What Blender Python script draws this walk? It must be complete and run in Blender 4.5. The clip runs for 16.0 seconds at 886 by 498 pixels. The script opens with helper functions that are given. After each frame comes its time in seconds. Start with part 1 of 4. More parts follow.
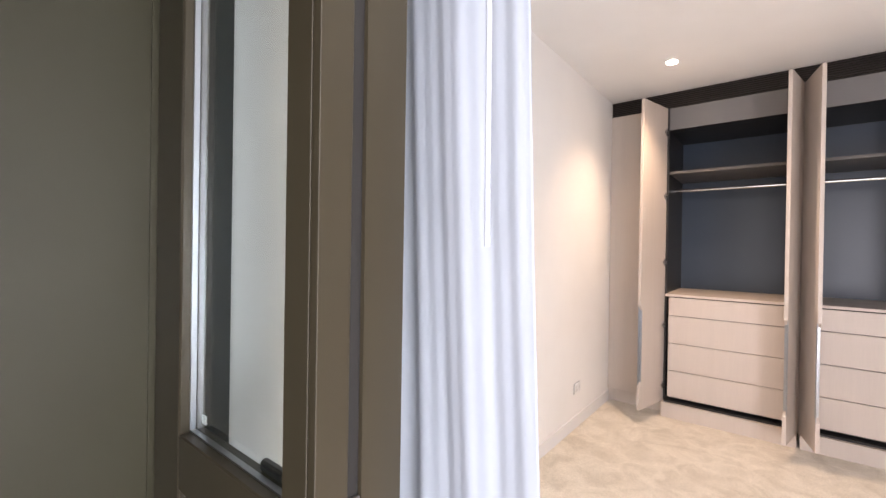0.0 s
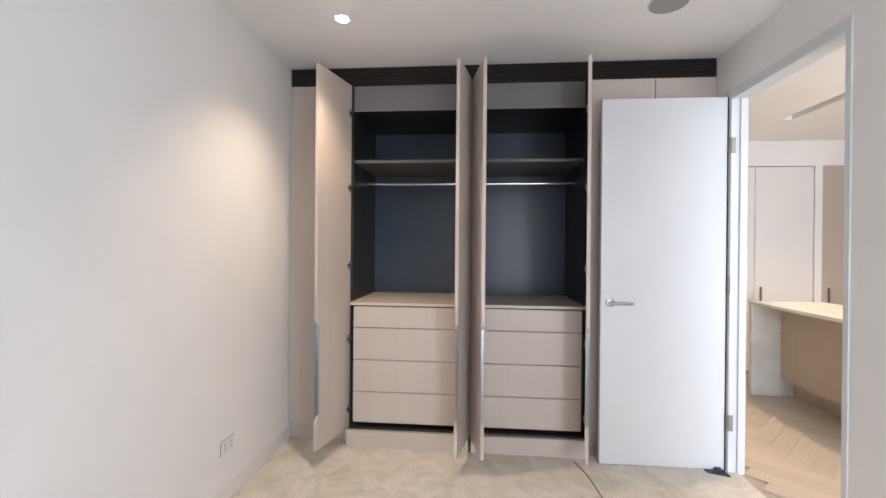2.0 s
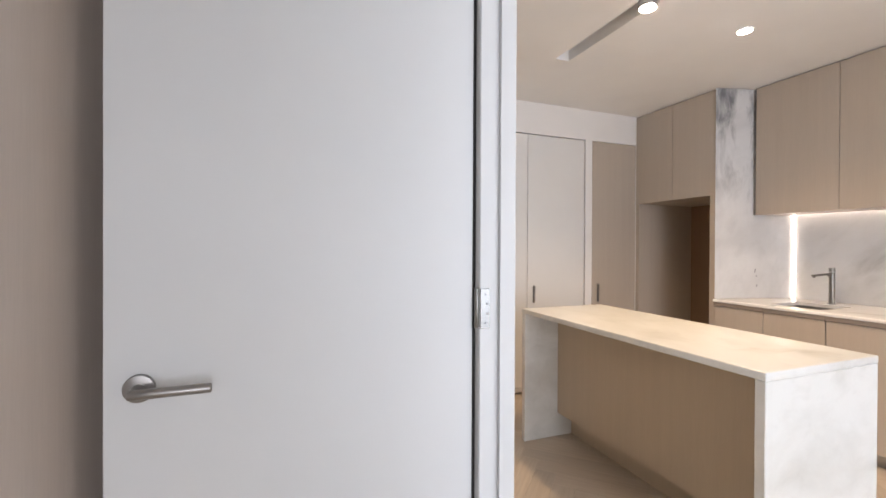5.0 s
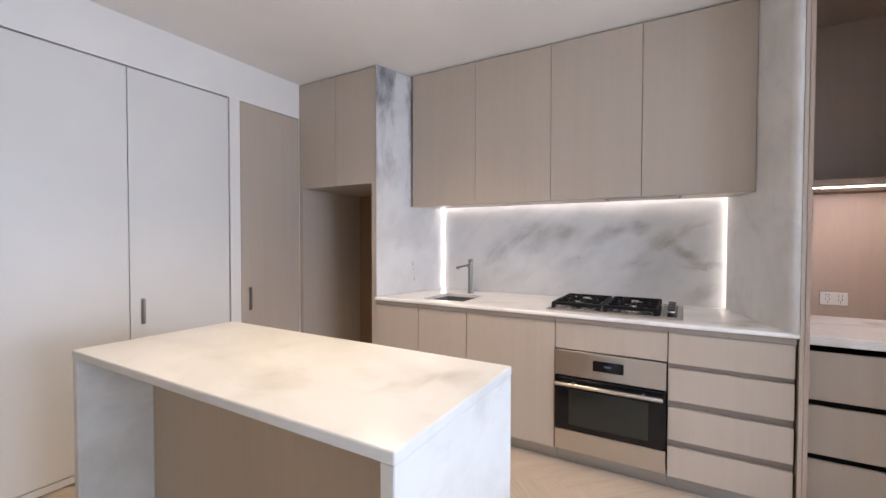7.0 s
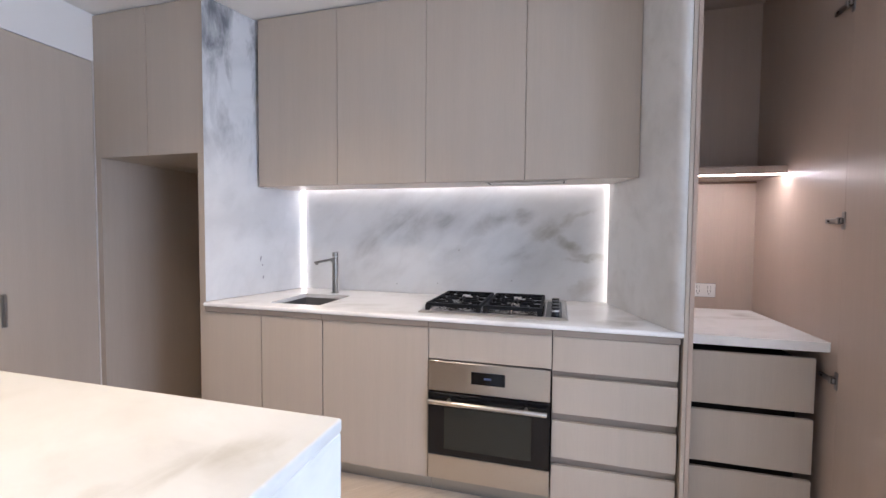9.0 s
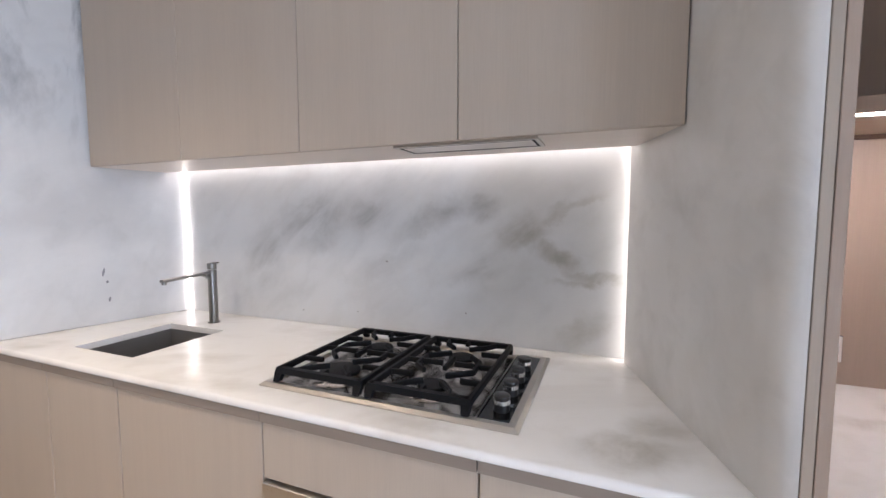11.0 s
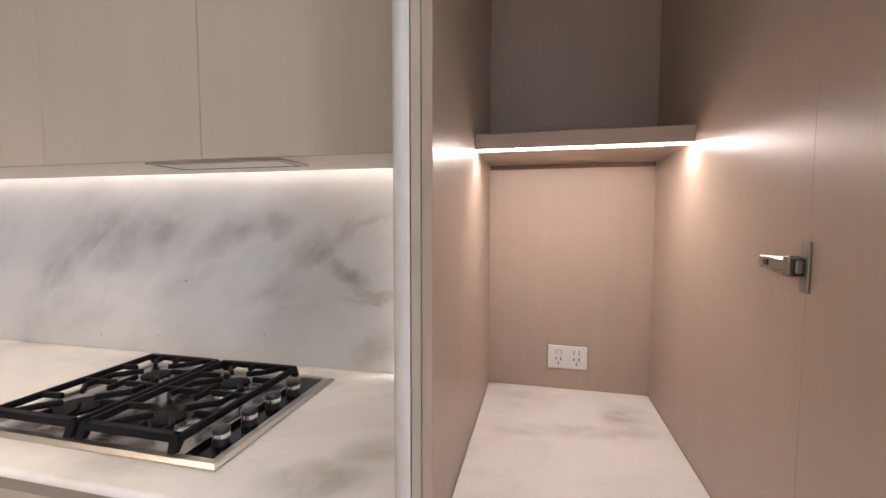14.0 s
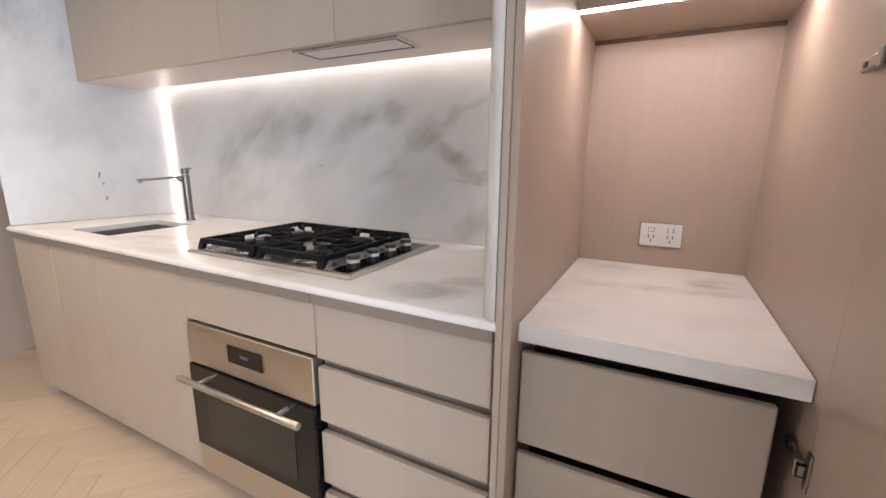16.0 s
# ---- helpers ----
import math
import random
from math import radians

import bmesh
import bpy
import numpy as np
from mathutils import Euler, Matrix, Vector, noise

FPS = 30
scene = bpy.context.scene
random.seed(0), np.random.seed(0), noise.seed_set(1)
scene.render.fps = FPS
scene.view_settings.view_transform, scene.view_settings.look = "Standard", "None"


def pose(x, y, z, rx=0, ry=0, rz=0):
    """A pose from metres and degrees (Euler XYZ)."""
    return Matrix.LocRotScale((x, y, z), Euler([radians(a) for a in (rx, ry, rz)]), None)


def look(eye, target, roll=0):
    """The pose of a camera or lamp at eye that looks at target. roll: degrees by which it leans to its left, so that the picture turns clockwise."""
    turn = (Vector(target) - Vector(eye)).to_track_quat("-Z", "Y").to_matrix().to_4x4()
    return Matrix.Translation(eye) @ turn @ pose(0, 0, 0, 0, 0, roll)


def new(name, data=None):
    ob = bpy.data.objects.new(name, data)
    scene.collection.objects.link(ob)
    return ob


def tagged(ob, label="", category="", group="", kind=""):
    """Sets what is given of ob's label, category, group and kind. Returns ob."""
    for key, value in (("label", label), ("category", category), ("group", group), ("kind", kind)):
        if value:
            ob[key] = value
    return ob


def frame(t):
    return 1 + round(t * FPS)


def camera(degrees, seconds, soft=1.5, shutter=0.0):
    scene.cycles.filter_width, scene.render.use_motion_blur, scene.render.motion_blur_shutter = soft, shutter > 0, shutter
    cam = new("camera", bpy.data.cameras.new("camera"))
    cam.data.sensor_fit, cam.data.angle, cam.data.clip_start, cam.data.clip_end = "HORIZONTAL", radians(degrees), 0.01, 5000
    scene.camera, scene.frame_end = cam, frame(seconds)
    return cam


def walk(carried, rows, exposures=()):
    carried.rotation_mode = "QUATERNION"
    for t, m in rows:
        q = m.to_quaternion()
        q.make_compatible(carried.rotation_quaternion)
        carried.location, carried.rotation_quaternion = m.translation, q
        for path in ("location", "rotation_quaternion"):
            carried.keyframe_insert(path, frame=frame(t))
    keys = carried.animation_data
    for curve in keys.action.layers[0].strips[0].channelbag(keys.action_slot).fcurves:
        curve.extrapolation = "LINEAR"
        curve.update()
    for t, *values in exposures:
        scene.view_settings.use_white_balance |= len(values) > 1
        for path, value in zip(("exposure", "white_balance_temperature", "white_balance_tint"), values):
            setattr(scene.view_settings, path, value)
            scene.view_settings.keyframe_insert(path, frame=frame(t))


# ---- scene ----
cam = camera(93.5, 16.0)
PATH = [
    (0, (0.985, 0.644, 1.369), (-0.267, 2.203, 1.359), 0.9),
    (0.5, (0.979, 0.892, 1.379), (-0.015, 2.627, 1.349), 0.9),
    (1, (1.033, 1.124, 1.419), (0.343, 3.001, 1.376), 0.5),
    (1.5, (1.094, 1.367, 1.428), (0.66, 3.319, 1.397), 0.5),
    (2, (1.161, 1.61, 1.401), (0.994, 3.603, 1.395), 0.5),
    (2.5, (1.334, 1.868, 1.458), (1.373, 3.867, 1.424), 0.4),
    (3, (1.473, 2.195, 1.415), (1.66, 4.186, 1.403), 0.3),
    (3.5, (1.627, 2.508, 1.386), (1.924, 4.486, 1.383), 0.1),
    (5.8, (2.654, 3.77, 1.321), (3.753, 5.441, 1.298), 0.2),
    (6, (2.74, 3.826, 1.329), (3.959, 5.411, 1.304), 0.1),
    (6.3, (2.856, 3.859, 1.337), (4.253, 5.29, 1.306), 0.1),
    (6.5, (2.939, 3.863, 1.334), (4.447, 5.175, 1.301), 0.1),
    (7, (3.127, 3.846, 1.344), (4.86, 4.843, 1.299), 0.1),
    (7.5, (3.275, 3.879, 1.345), (5.144, 4.587, 1.284), 0.2),
    (8, (3.4, 3.915, 1.336), (5.328, 4.441, 1.252), 0.3),
    (8.2, (3.44, 3.91, 1.327), (5.376, 4.402, 1.238), 0.3),
    (10.3, (4.327, 3.773, 1.37), (6.194, 4.471, 1.207), -0.1),
    (10.5, (4.471, 3.733, 1.391), (6.33, 4.447, 1.201), -0.3),
    (11, (4.808, 3.666, 1.392), (6.662, 4.402, 1.239), -0.0),
    (11.5, (5.09, 3.541, 1.382), (6.946, 4.273, 1.242), -0.1),
    (12, (5.222, 3.466, 1.395), (7.083, 4.188, 1.269), -0.1),
    (12.5, (5.203, 3.425, 1.403), (7.072, 4.126, 1.278), -0.1),
    (13, (5.031, 3.314, 1.413), (6.925, 3.941, 1.283), -0.1),
    (13.5, (4.958, 3.245, 1.437), (6.883, 3.771, 1.316), 0.2),
    (14, (4.974, 3.176, 1.441), (6.918, 3.627, 1.31), 0.1),
    (14.5, (4.932, 3.167, 1.397), (6.88, 3.598, 1.262), 0.1),
    (15, (4.829, 3.214, 1.337), (6.756, 3.718, 1.164), 0.3),
    (15.5, (4.805, 3.165, 1.302), (6.665, 3.844, 1.024), 0.3),
    (16, (4.822, 3.092, 1.245), (6.555, 3.996, 0.822), 0.5),
]
walk(cam, [(t, look(eye, target, roll)) for t, eye, target, roll in PATH],
     [(0, 0.86, 7200, 23), (0.5, 0.8, 7800, 22), (1.0, 0.25, 9800, 22), (1.5, 0.36, 7200, 17), (2.0, 0.4, 6500, 15), (2.5, 0.44, 6450, 16),
      (3.5, 0.62, 6800, 18), (5.8, -0.26, 6700, 16), (6.1, -0.2, 6700, 16), (6.5, -0.08, 6700, 16), (7.0, -0.03, 5900, 16), (8.0, -0.02, 5500, 16), (10.5, 0.08, 5600, 15), (11.0, -0.06, 5700, 14), (11.5, -0.12, 5700, 13),
      (12.5, -0.1, 5600, 13), (13.0, -0.18, 6350, 16), (13.5, -0.08, 6450, 17), (14.0, 0.02, 6350, 16), (15.0, 0.06, 6250, 16), (16.0, 0.06, 6150, 15)])

# ---- light ----
world = bpy.data.worlds.new("sky")
scene.world = world
world.use_nodes = True
wn = world.node_tree
sky = wn.nodes.new("ShaderNodeTexSky")
sky.sky_type, sky.sun_disc = "NISHITA", False
sky.sun_elevation, sky.sun_rotation = radians(38), radians(200)
wn.links.new(sky.outputs[0], wn.nodes["Background"].inputs[0])
wn.nodes["Background"].inputs[1].default_value = 0.07


def lamp(name, kind, m, energy, color, **kw):
    data = bpy.data.lights.new(name, kind)
    data.energy, data.color = energy, color
    for key, value in kw.items():
        if key == "size":
            data.shape, data.size, data.size_y = "RECTANGLE", value[0], value[1]
        if key == "cone":
            data.spot_size, data.spot_blend = radians(value), 0.95
        if key == "soft":
            data.shadow_soft_size = value
        if key == "angle":
            data.angle = radians(value)
    ob = new(name, data)
    ob.matrix_world = m
    return ob


DAY = (0.80, 0.89, 1.0)
WARM = (1.0, 0.84, 0.68)
KITCHEN = (1.0, 0.74, 0.46)
LED = (1.0, 0.88, 0.76)
lamp("sun", "SUN", look((0, -10, 8), (0.6, 0, 0)), 0.8, (1, 0.95, 0.88), angle=12)
# daylight standing in the window openings
lamp("bedroom_daylight", "AREA", look((1.6, 0.52, 1.3), (1.6, 3, 0.9)), 26, (0.82, 0.90, 1.0), size=(2.1, 2.3))
lamp("living_daylight", "AREA", look((4.7, -0.45, 1.1), (4.7, 3, 0.25)), 125, (0.70, 0.84, 1.0), size=(2.8, 2.0))
# added at an unseen side window to brighten the west-facing kitchen fronts
lamp("side_daylight", "AREA", look((2.86, 0.2, 1.3), (5.6, 2.5, 0.65)), 95, (0.82, 0.885, 1.0), size=(1.3, 2.0))
lamp("track_lamp", "SPOT", look((4.115, 5.15, 2.60), (4.115, 5.15, 0)), 44, KITCHEN, cone=120, soft=0.05)
lamp("track_lamp", "SPOT", look((4.115, 4.99, 2.60), (4.115, 4.99, 0)), 44, KITCHEN, cone=120, soft=0.05)
lamp("kitchen_downlight_lamp", "SPOT", look((4.905, 5.16, 2.64), (4.905, 5.16, 0)), 76, KITCHEN, cone=120, soft=0.05)
lamp("bedroom_downlight_lamp", "SPOT", look((0.39, 3.90, 2.66), (0.39, 3.90, 0)), 54, (1.0, 0.79, 0.57), cone=112, soft=0.03)
lamp("hall_downlight_lamp", "SPOT", look((3.02, 9.3, 2.33), (3.02, 9.3, 0)), 62, WARM, cone=130, soft=0.06)

# ---- materials ----


def shade(name, color, rough=0.5, metal=0.0, spec=0.5):
    m = bpy.data.materials.new(name)
    m.use_nodes = True
    b = m.node_tree.nodes["Principled BSDF"]
    b.inputs["Base Color"].default_value = (*color, 1)
    b.inputs["Roughness"].default_value = rough
    b.inputs["Metallic"].default_value = metal
    b.inputs["Specular IOR Level"].default_value = spec
    return m


def node(m, kind, **inputs):
    n = m.node_tree.nodes.new(kind)
    for key, value in inputs.items():
        n.inputs[key.replace("_", " ")].default_value = value
    return n


def link(m, a, b):
    m.node_tree.links.new(a, b)


def coords(m, scale, turn=(0, 0, 0)):
    mp = node(m, "ShaderNodeMapping")
    mp.inputs["Scale"].default_value = scale
    mp.inputs["Rotation"].default_value = [radians(a) for a in turn]
    link(m, node(m, "ShaderNodeTexCoord").outputs["Object"], mp.inputs["Vector"])
    return mp.outputs[0]


def noise_tex(m, vec, scale, detail=4.0, rough=0.55, distort=0.0):
    n = node(m, "ShaderNodeTexNoise", Scale=scale, Detail=detail, Roughness=rough, Distortion=distort)
    link(m, vec, n.inputs["Vector"])
    return n.outputs["Fac"]


def ramp(m, fac, stops):
    r = node(m, "ShaderNodeValToRGB")
    e = r.color_ramp.elements
    while len(e) < len(stops):
        e.new(0.5)
    for el, (p, c) in zip(e, stops):
        el.position, el.color = p, (*c, 1)
    link(m, fac, r.inputs[0])
    return r.outputs[0]


def blend(m, kind, fac, a, b):
    n = m.node_tree.nodes.new("ShaderNodeMix")
    n.data_type, n.blend_type = "RGBA", kind
    for value, i in ((fac, 0), (a, 6), (b, 7)):
        if hasattr(value, "default_value"):
            link(m, value, n.inputs[i])
        else:
            n.inputs[i].default_value = value
    return n.outputs[2]


def bump(m, fac, strength, dist=0.002):
    n = node(m, "ShaderNodeBump", Strength=strength, Distance=dist)
    link(m, fac, n.inputs["Height"])
    link(m, n.outputs[0], m.node_tree.nodes["Principled BSDF"].inputs["Normal"])


def base(m, out):
    link(m, out, m.node_tree.nodes["Principled BSDF"].inputs["Base Color"])


def gloss(m, out):
    link(m, out, m.node_tree.nodes["Principled BSDF"].inputs["Roughness"])


def tint(c, k):
    return tuple(v * k for v in c)


def paint(name, color, rough=0.6):
    m = shade(name, color, rough)
    v = coords(m, (1, 1, 1))
    base(m, ramp(m, noise_tex(m, v, 1.3, 3), ((0.3, tint(color, 0.96)), (0.7, tint(color, 1.03)))))
    bump(m, noise_tex(m, v, 260, 3), 0.06, 0.001)
    return m


def laminate(name, color, rough=0.42, along="z"):
    """Fine straight-grained timber laminate."""
    m = shade(name, color, rough)
    s = {"z": (1, 1, 0.03), "x": (0.03, 1, 1), "y": (1, 0.03, 1)}[along]
    v = coords(m, s)
    fine = noise_tex(m, v, 330, 3, 0.6)
    broad = noise_tex(m, v, 22, 4, 0.6)
    a = ramp(m, fine, ((0.25, tint(color, 0.965)), (0.75, tint(color, 1.035))))
    b = ramp(m, broad, ((0.3, (0.97, 0.97, 0.97)), (0.7, (1.02, 1.02, 1.02))))
    base(m, blend(m, "MULTIPLY", 1.0, a, b))
    gloss(m, ramp(m, fine, ((0.2, (rough - 0.06,) * 3), (0.8, (rough + 0.08,) * 3))))
    bump(m, fine, 0.12, 0.0006)
    return m


def marble(name, light, vein, amount=1.0, turn=(0, 0, 0), seed=0.0, rough=0.16, lines=0.25, start=0.43, stretch=(1.0, 1.75, 0.68)):
    m = shade(name, light, rough)
    mp = node(m, "ShaderNodeMapping")
    mp.vector_type = "TEXTURE"
    mp.inputs["Scale"].default_value = stretch
    mp.inputs["Rotation"].default_value = [radians(a) for a in turn]
    mp.inputs["Location"].default_value = (seed, seed * 0.7, seed * 1.3)
    link(m, node(m, "ShaderNodeTexCoord").outputs["Object"], mp.inputs["Vector"])
    v = mp.outputs[0]
    cloud = noise_tex(m, v, 2.6, 6, 0.55, 0.25)
    fog = ramp(m, cloud, ((start, (1, 1, 1)), (0.66, tuple(1 - (1 - c) * 0.75 * amount for c in vein))))
    wisp = noise_tex(m, v, 1.7, 6, 0.55, 0.6)
    t = node(m, "ShaderNodeMath")
    t.operation = "SUBTRACT"
    link(m, wisp, t.inputs[0])
    t.inputs[1].default_value = 0.5
    t2 = node(m, "ShaderNodeMath")
    t2.operation = "ABSOLUTE"
    link(m, t.outputs[0], t2.inputs[0])
    thin = ramp(m, t2.outputs[0], ((0.0, tuple(1 - (1 - c) * lines * amount for c in vein)), (0.05, (1, 1, 1))))
    patch = ramp(m, noise_tex(m, v, 1.1, 2), ((0.42, (0, 0, 0)), (0.62, (1, 1, 1))))
    white = node(m, "ShaderNodeRGB")
    white.outputs[0].default_value = (1, 1, 1, 1)
    thin = blend(m, "MIX", patch, white.outputs[0], thin)
    c = blend(m, "MULTIPLY", 1.0, fog, thin)
    spots = ramp(m, noise_tex(m, v, 8.5, 4, 0.6, 0.4), ((0.54, (1, 1, 1)), (0.70, tuple(1 - (1 - k) * 0.28 * amount for k in vein))))
    c = blend(m, "MULTIPLY", 1.0, c, spots)
    base(m, blend(m, "MULTIPLY", 1.0, (*light, 1), c))
    return m


def op(m, kind, a, b):
    n = node(m, "ShaderNodeMath")
    n.operation = kind
    for k, v in ((0, a), (1, b)):
        if isinstance(v, (int, float)):
            n.inputs[k].default_value = v
        else:
            link(m, v, n.inputs[k])
    return n.outputs[0]


def drifts(m, spots, colour, grain, turn, wander=0.2):
    """Soft mineral drifts in the slab: each spot is (centre, radii, turn, strength), torn along the grain."""
    raw = node(m, "ShaderNodeTexCoord").outputs["Object"]
    warp = node(m, "ShaderNodeTexNoise", Scale=5.0, Detail=6.0, Roughness=0.62)
    link(m, raw, warp.inputs["Vector"])
    centre, scale, add = (node(m, "ShaderNodeVectorMath") for _ in range(3))
    centre.operation, scale.operation, add.operation = "SUBTRACT", "SCALE", "ADD"
    link(m, warp.outputs["Color"], centre.inputs[0])
    centre.inputs[1].default_value = (0.5, 0.5, 0.5)
    link(m, centre.outputs[0], scale.inputs[0])
    scale.inputs["Scale"].default_value = wander * 2
    link(m, raw, add.inputs[0])
    link(m, scale.outputs[0], add.inputs[1])
    total = None
    for at, radii, angle, strength in spots:
        mp = node(m, "ShaderNodeMapping")
        mp.vector_type = "TEXTURE"
        mp.inputs["Location"].default_value = at
        mp.inputs["Rotation"].default_value = [radians(a) for a in angle]
        mp.inputs["Scale"].default_value = radii
        link(m, add.outputs[0], mp.inputs["Vector"])
        far = node(m, "ShaderNodeVectorMath")
        far.operation = "LENGTH"
        link(m, mp.outputs[0], far.inputs[0])
        fade = node(m, "ShaderNodeMapRange")
        fade.interpolation_type = "SMOOTHSTEP"
        link(m, far.outputs["Value"], fade.inputs["Value"])
        for key, value in (("From Min", 0.1), ("From Max", 1.0), ("To Min", strength), ("To Max", 0.0)):
            fade.inputs[key].default_value = value
        total = fade.outputs[0] if total is None else op(m, "MAXIMUM", total, fade.outputs[0])
    lie = node(m, "ShaderNodeMapping")
    lie.vector_type = "TEXTURE"
    lie.inputs["Scale"].default_value = grain
    lie.inputs["Rotation"].default_value = [radians(a) for a in turn]
    link(m, raw, lie.inputs["Vector"])
    torn = ramp(m, noise_tex(m, lie.outputs[0], 5.0, 7, 0.6, 0.6), ((0.36, (0.15, 0.15, 0.15)), (0.62, (1, 1, 1))))
    total = op(m, "MULTIPLY", total, torn)
    old = m.node_tree.nodes["Principled BSDF"].inputs["Base Color"].links[0].from_socket
    base(m, blend(m, "MULTIPLY", total, old, (*colour, 1)))


def brushed(name, color, rough=0.3, along="y"):
    m = shade(name, color, rough, 1.0)
    s = {"z": (220, 220, 2), "x": (2, 220, 220), "y": (220, 2, 220)}[along]
    f = noise_tex(m, coords(m, s), 9, 3)
    gloss(m, ramp(m, f, ((0.3, (rough - 0.03,) * 3), (0.7, (rough + 0.04,) * 3))))
    return m


def glow(name, color, strength):
    m = bpy.data.materials.new(name)
    m.use_nodes = True
    b = m.node_tree.nodes["Principled BSDF"]
    b.inputs["Base Color"].default_value = (0.8, 0.8, 0.8, 1)
    b.inputs["Emission Color"].default_value = (*color, 1)
    b.inputs["Emission Strength"].default_value = strength
    return m


TAUPE = (0.470, 0.404, 0.333)
M_wall = paint("wall_paint", (0.82, 0.80, 0.77))
M_ceil = paint("ceiling_paint", (0.86, 0.845, 0.82), 0.75)
M_white = paint("white_satin", (0.66, 0.67, 0.67), 0.5)
M_closet = paint("closet_white", (0.74, 0.73, 0.70), 0.45)
M_skirt = paint("skirting_white", (0.74, 0.73, 0.72), 0.45)
M_lam = laminate("taupe_laminate", TAUPE)
M_lamw = laminate("wardrobe_laminate", (0.56, 0.485, 0.425))
M_niche = laminate("niche_laminate", (0.455, 0.36, 0.29), 0.34)
M_isle = laminate("island_laminate", (0.50, 0.41, 0.305), 0.4)
# Rail laminate darkened: the shade under the worktop edge is in its colour.
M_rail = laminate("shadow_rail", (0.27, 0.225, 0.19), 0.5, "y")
M_dark = shade("wardrobe_charcoal", (0.019, 0.018, 0.018), 0.45)
bump(M_dark, noise_tex(M_dark, coords(M_dark, (1, 1, 0.05)), 140, 3), 0.15, 0.0006)
M_back = shade("wardrobe_back_grey", (0.040, 0.058, 0.086), 0.34)
bump(M_back, noise_tex(M_back, coords(M_back, (0.05, 1, 1)), 120, 3), 0.15, 0.0006)
M_slat = shade("dark_bronze_slat", (0.022, 0.016, 0.013), 0.4)
M_stone = marble("marble_worktop", (0.90, 0.89, 0.87), (0.56, 0.52, 0.47), 0.5, (0, 0, 25), 4.4, 0.24, 0.5, 0.545)
drifts(M_stone, (((6.06, 3.10, 0.9), (0.05, 0.34, 9), (0, 0, 8), 0.8), ((6.18, 2.93, 0.9), (0.12, 0.11, 9), (0, 0, 0), 0.7), ((6.22, 3.22, 0.9), (0.10, 0.12, 9), (0, 0, 0), 0.5),
                 ((5.72, 3.62, 0.9), (0.10, 0.17, 9), (0, 0, 35), 0.8), ((5.84, 3.56, 0.9), (0.08, 0.14, 9), (0, 0, 60), 0.5), ((5.66, 4.72, 0.9), (0.06, 0.24, 9), (0, 0, 5), 0.4),
                 ((5.66, 4.05, 0.9), (0.04, 0.16, 9), (0, 0, 0), 0.4), ((5.67, 5.65, 0.9), (0.10, 0.14, 9), (0, 0, 20), 0.4)),
       (0.46, 0.43, 0.37), (0.7, 1.6, 1), (0, 0, 15), 0.06)
M_splash = marble("marble_splash", (0.69, 0.695, 0.70), (0.50, 0.49, 0.47), 0.32, (-40, 0, 0), 1.7, 0.5, 0.3, 0.46, (1.0, 1.4, 0.78))
M_splash.node_tree.nodes["Principled BSDF"].inputs["Specular IOR Level"].default_value = 0.25
drifts(M_splash, (((6.32, 5.17, 1.22), (9, 0.16, 0.20), (0, 0, 0), 0.75), ((6.32, 4.86, 1.38), (9, 0.36, 0.15), (-18, 0, 0), 0.95), ((6.32, 4.62, 1.40), (9, 0.16, 0.11), (0, 0, 0), 0.9),
                  ((6.32, 4.30, 1.40), (9, 0.30, 0.09), (-25, 0, 0), 0.8), ((6.32, 4.12, 1.43), (9, 0.11, 0.07), (-30, 0, 0), 0.9), ((6.32, 4.12, 1.22), (9, 0.28, 0.08), (-22, 0, 0), 0.6),
                  ((6.32, 4.55, 1.18), (9, 0.30, 0.07), (-25, 0, 0), 0.35), ((6.32, 5.05, 1.02), (9, 0.25, 0.08), (-30, 0, 0), 0.35)),
       (0.54, 0.54, 0.535), (1, 0.8, 2.2), (52, 0, 0), 0.10)
drifts(M_splash, (((6.32, 3.96, 1.34), (9, 0.13, 0.09), (-20, 0, 0), 0.9), ((6.32, 3.84, 1.25), (9, 0.15, 0.06), (28, 0, 0), 0.9), ((6.32, 3.70, 1.17), (9, 0.17, 0.035), (8, 0, 0), 1.0),
                  ((6.32, 3.78, 1.15), (9, 0.13, 0.025), (-5, 0, 0), 0.9), ((6.32, 3.72, 0.99), (9, 0.18, 0.07), (-30, 0, 0), 0.8), ((6.32, 3.80, 1.42), (9, 0.20, 0.03), (-24, 0, 0), 0.6)),
       (0.56, 0.535, 0.475), (1, 0.8, 1.7), (55, 0, 0), 0.11)
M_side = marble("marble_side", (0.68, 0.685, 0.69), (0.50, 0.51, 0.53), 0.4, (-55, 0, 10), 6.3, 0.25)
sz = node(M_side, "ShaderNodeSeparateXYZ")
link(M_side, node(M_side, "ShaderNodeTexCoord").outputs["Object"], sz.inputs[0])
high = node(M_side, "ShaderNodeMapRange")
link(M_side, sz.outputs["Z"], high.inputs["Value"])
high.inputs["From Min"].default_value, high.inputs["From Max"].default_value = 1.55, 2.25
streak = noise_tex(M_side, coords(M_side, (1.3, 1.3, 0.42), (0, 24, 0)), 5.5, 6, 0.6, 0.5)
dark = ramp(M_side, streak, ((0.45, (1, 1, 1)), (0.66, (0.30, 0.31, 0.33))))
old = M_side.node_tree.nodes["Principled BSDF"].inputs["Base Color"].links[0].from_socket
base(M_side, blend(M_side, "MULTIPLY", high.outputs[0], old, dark))
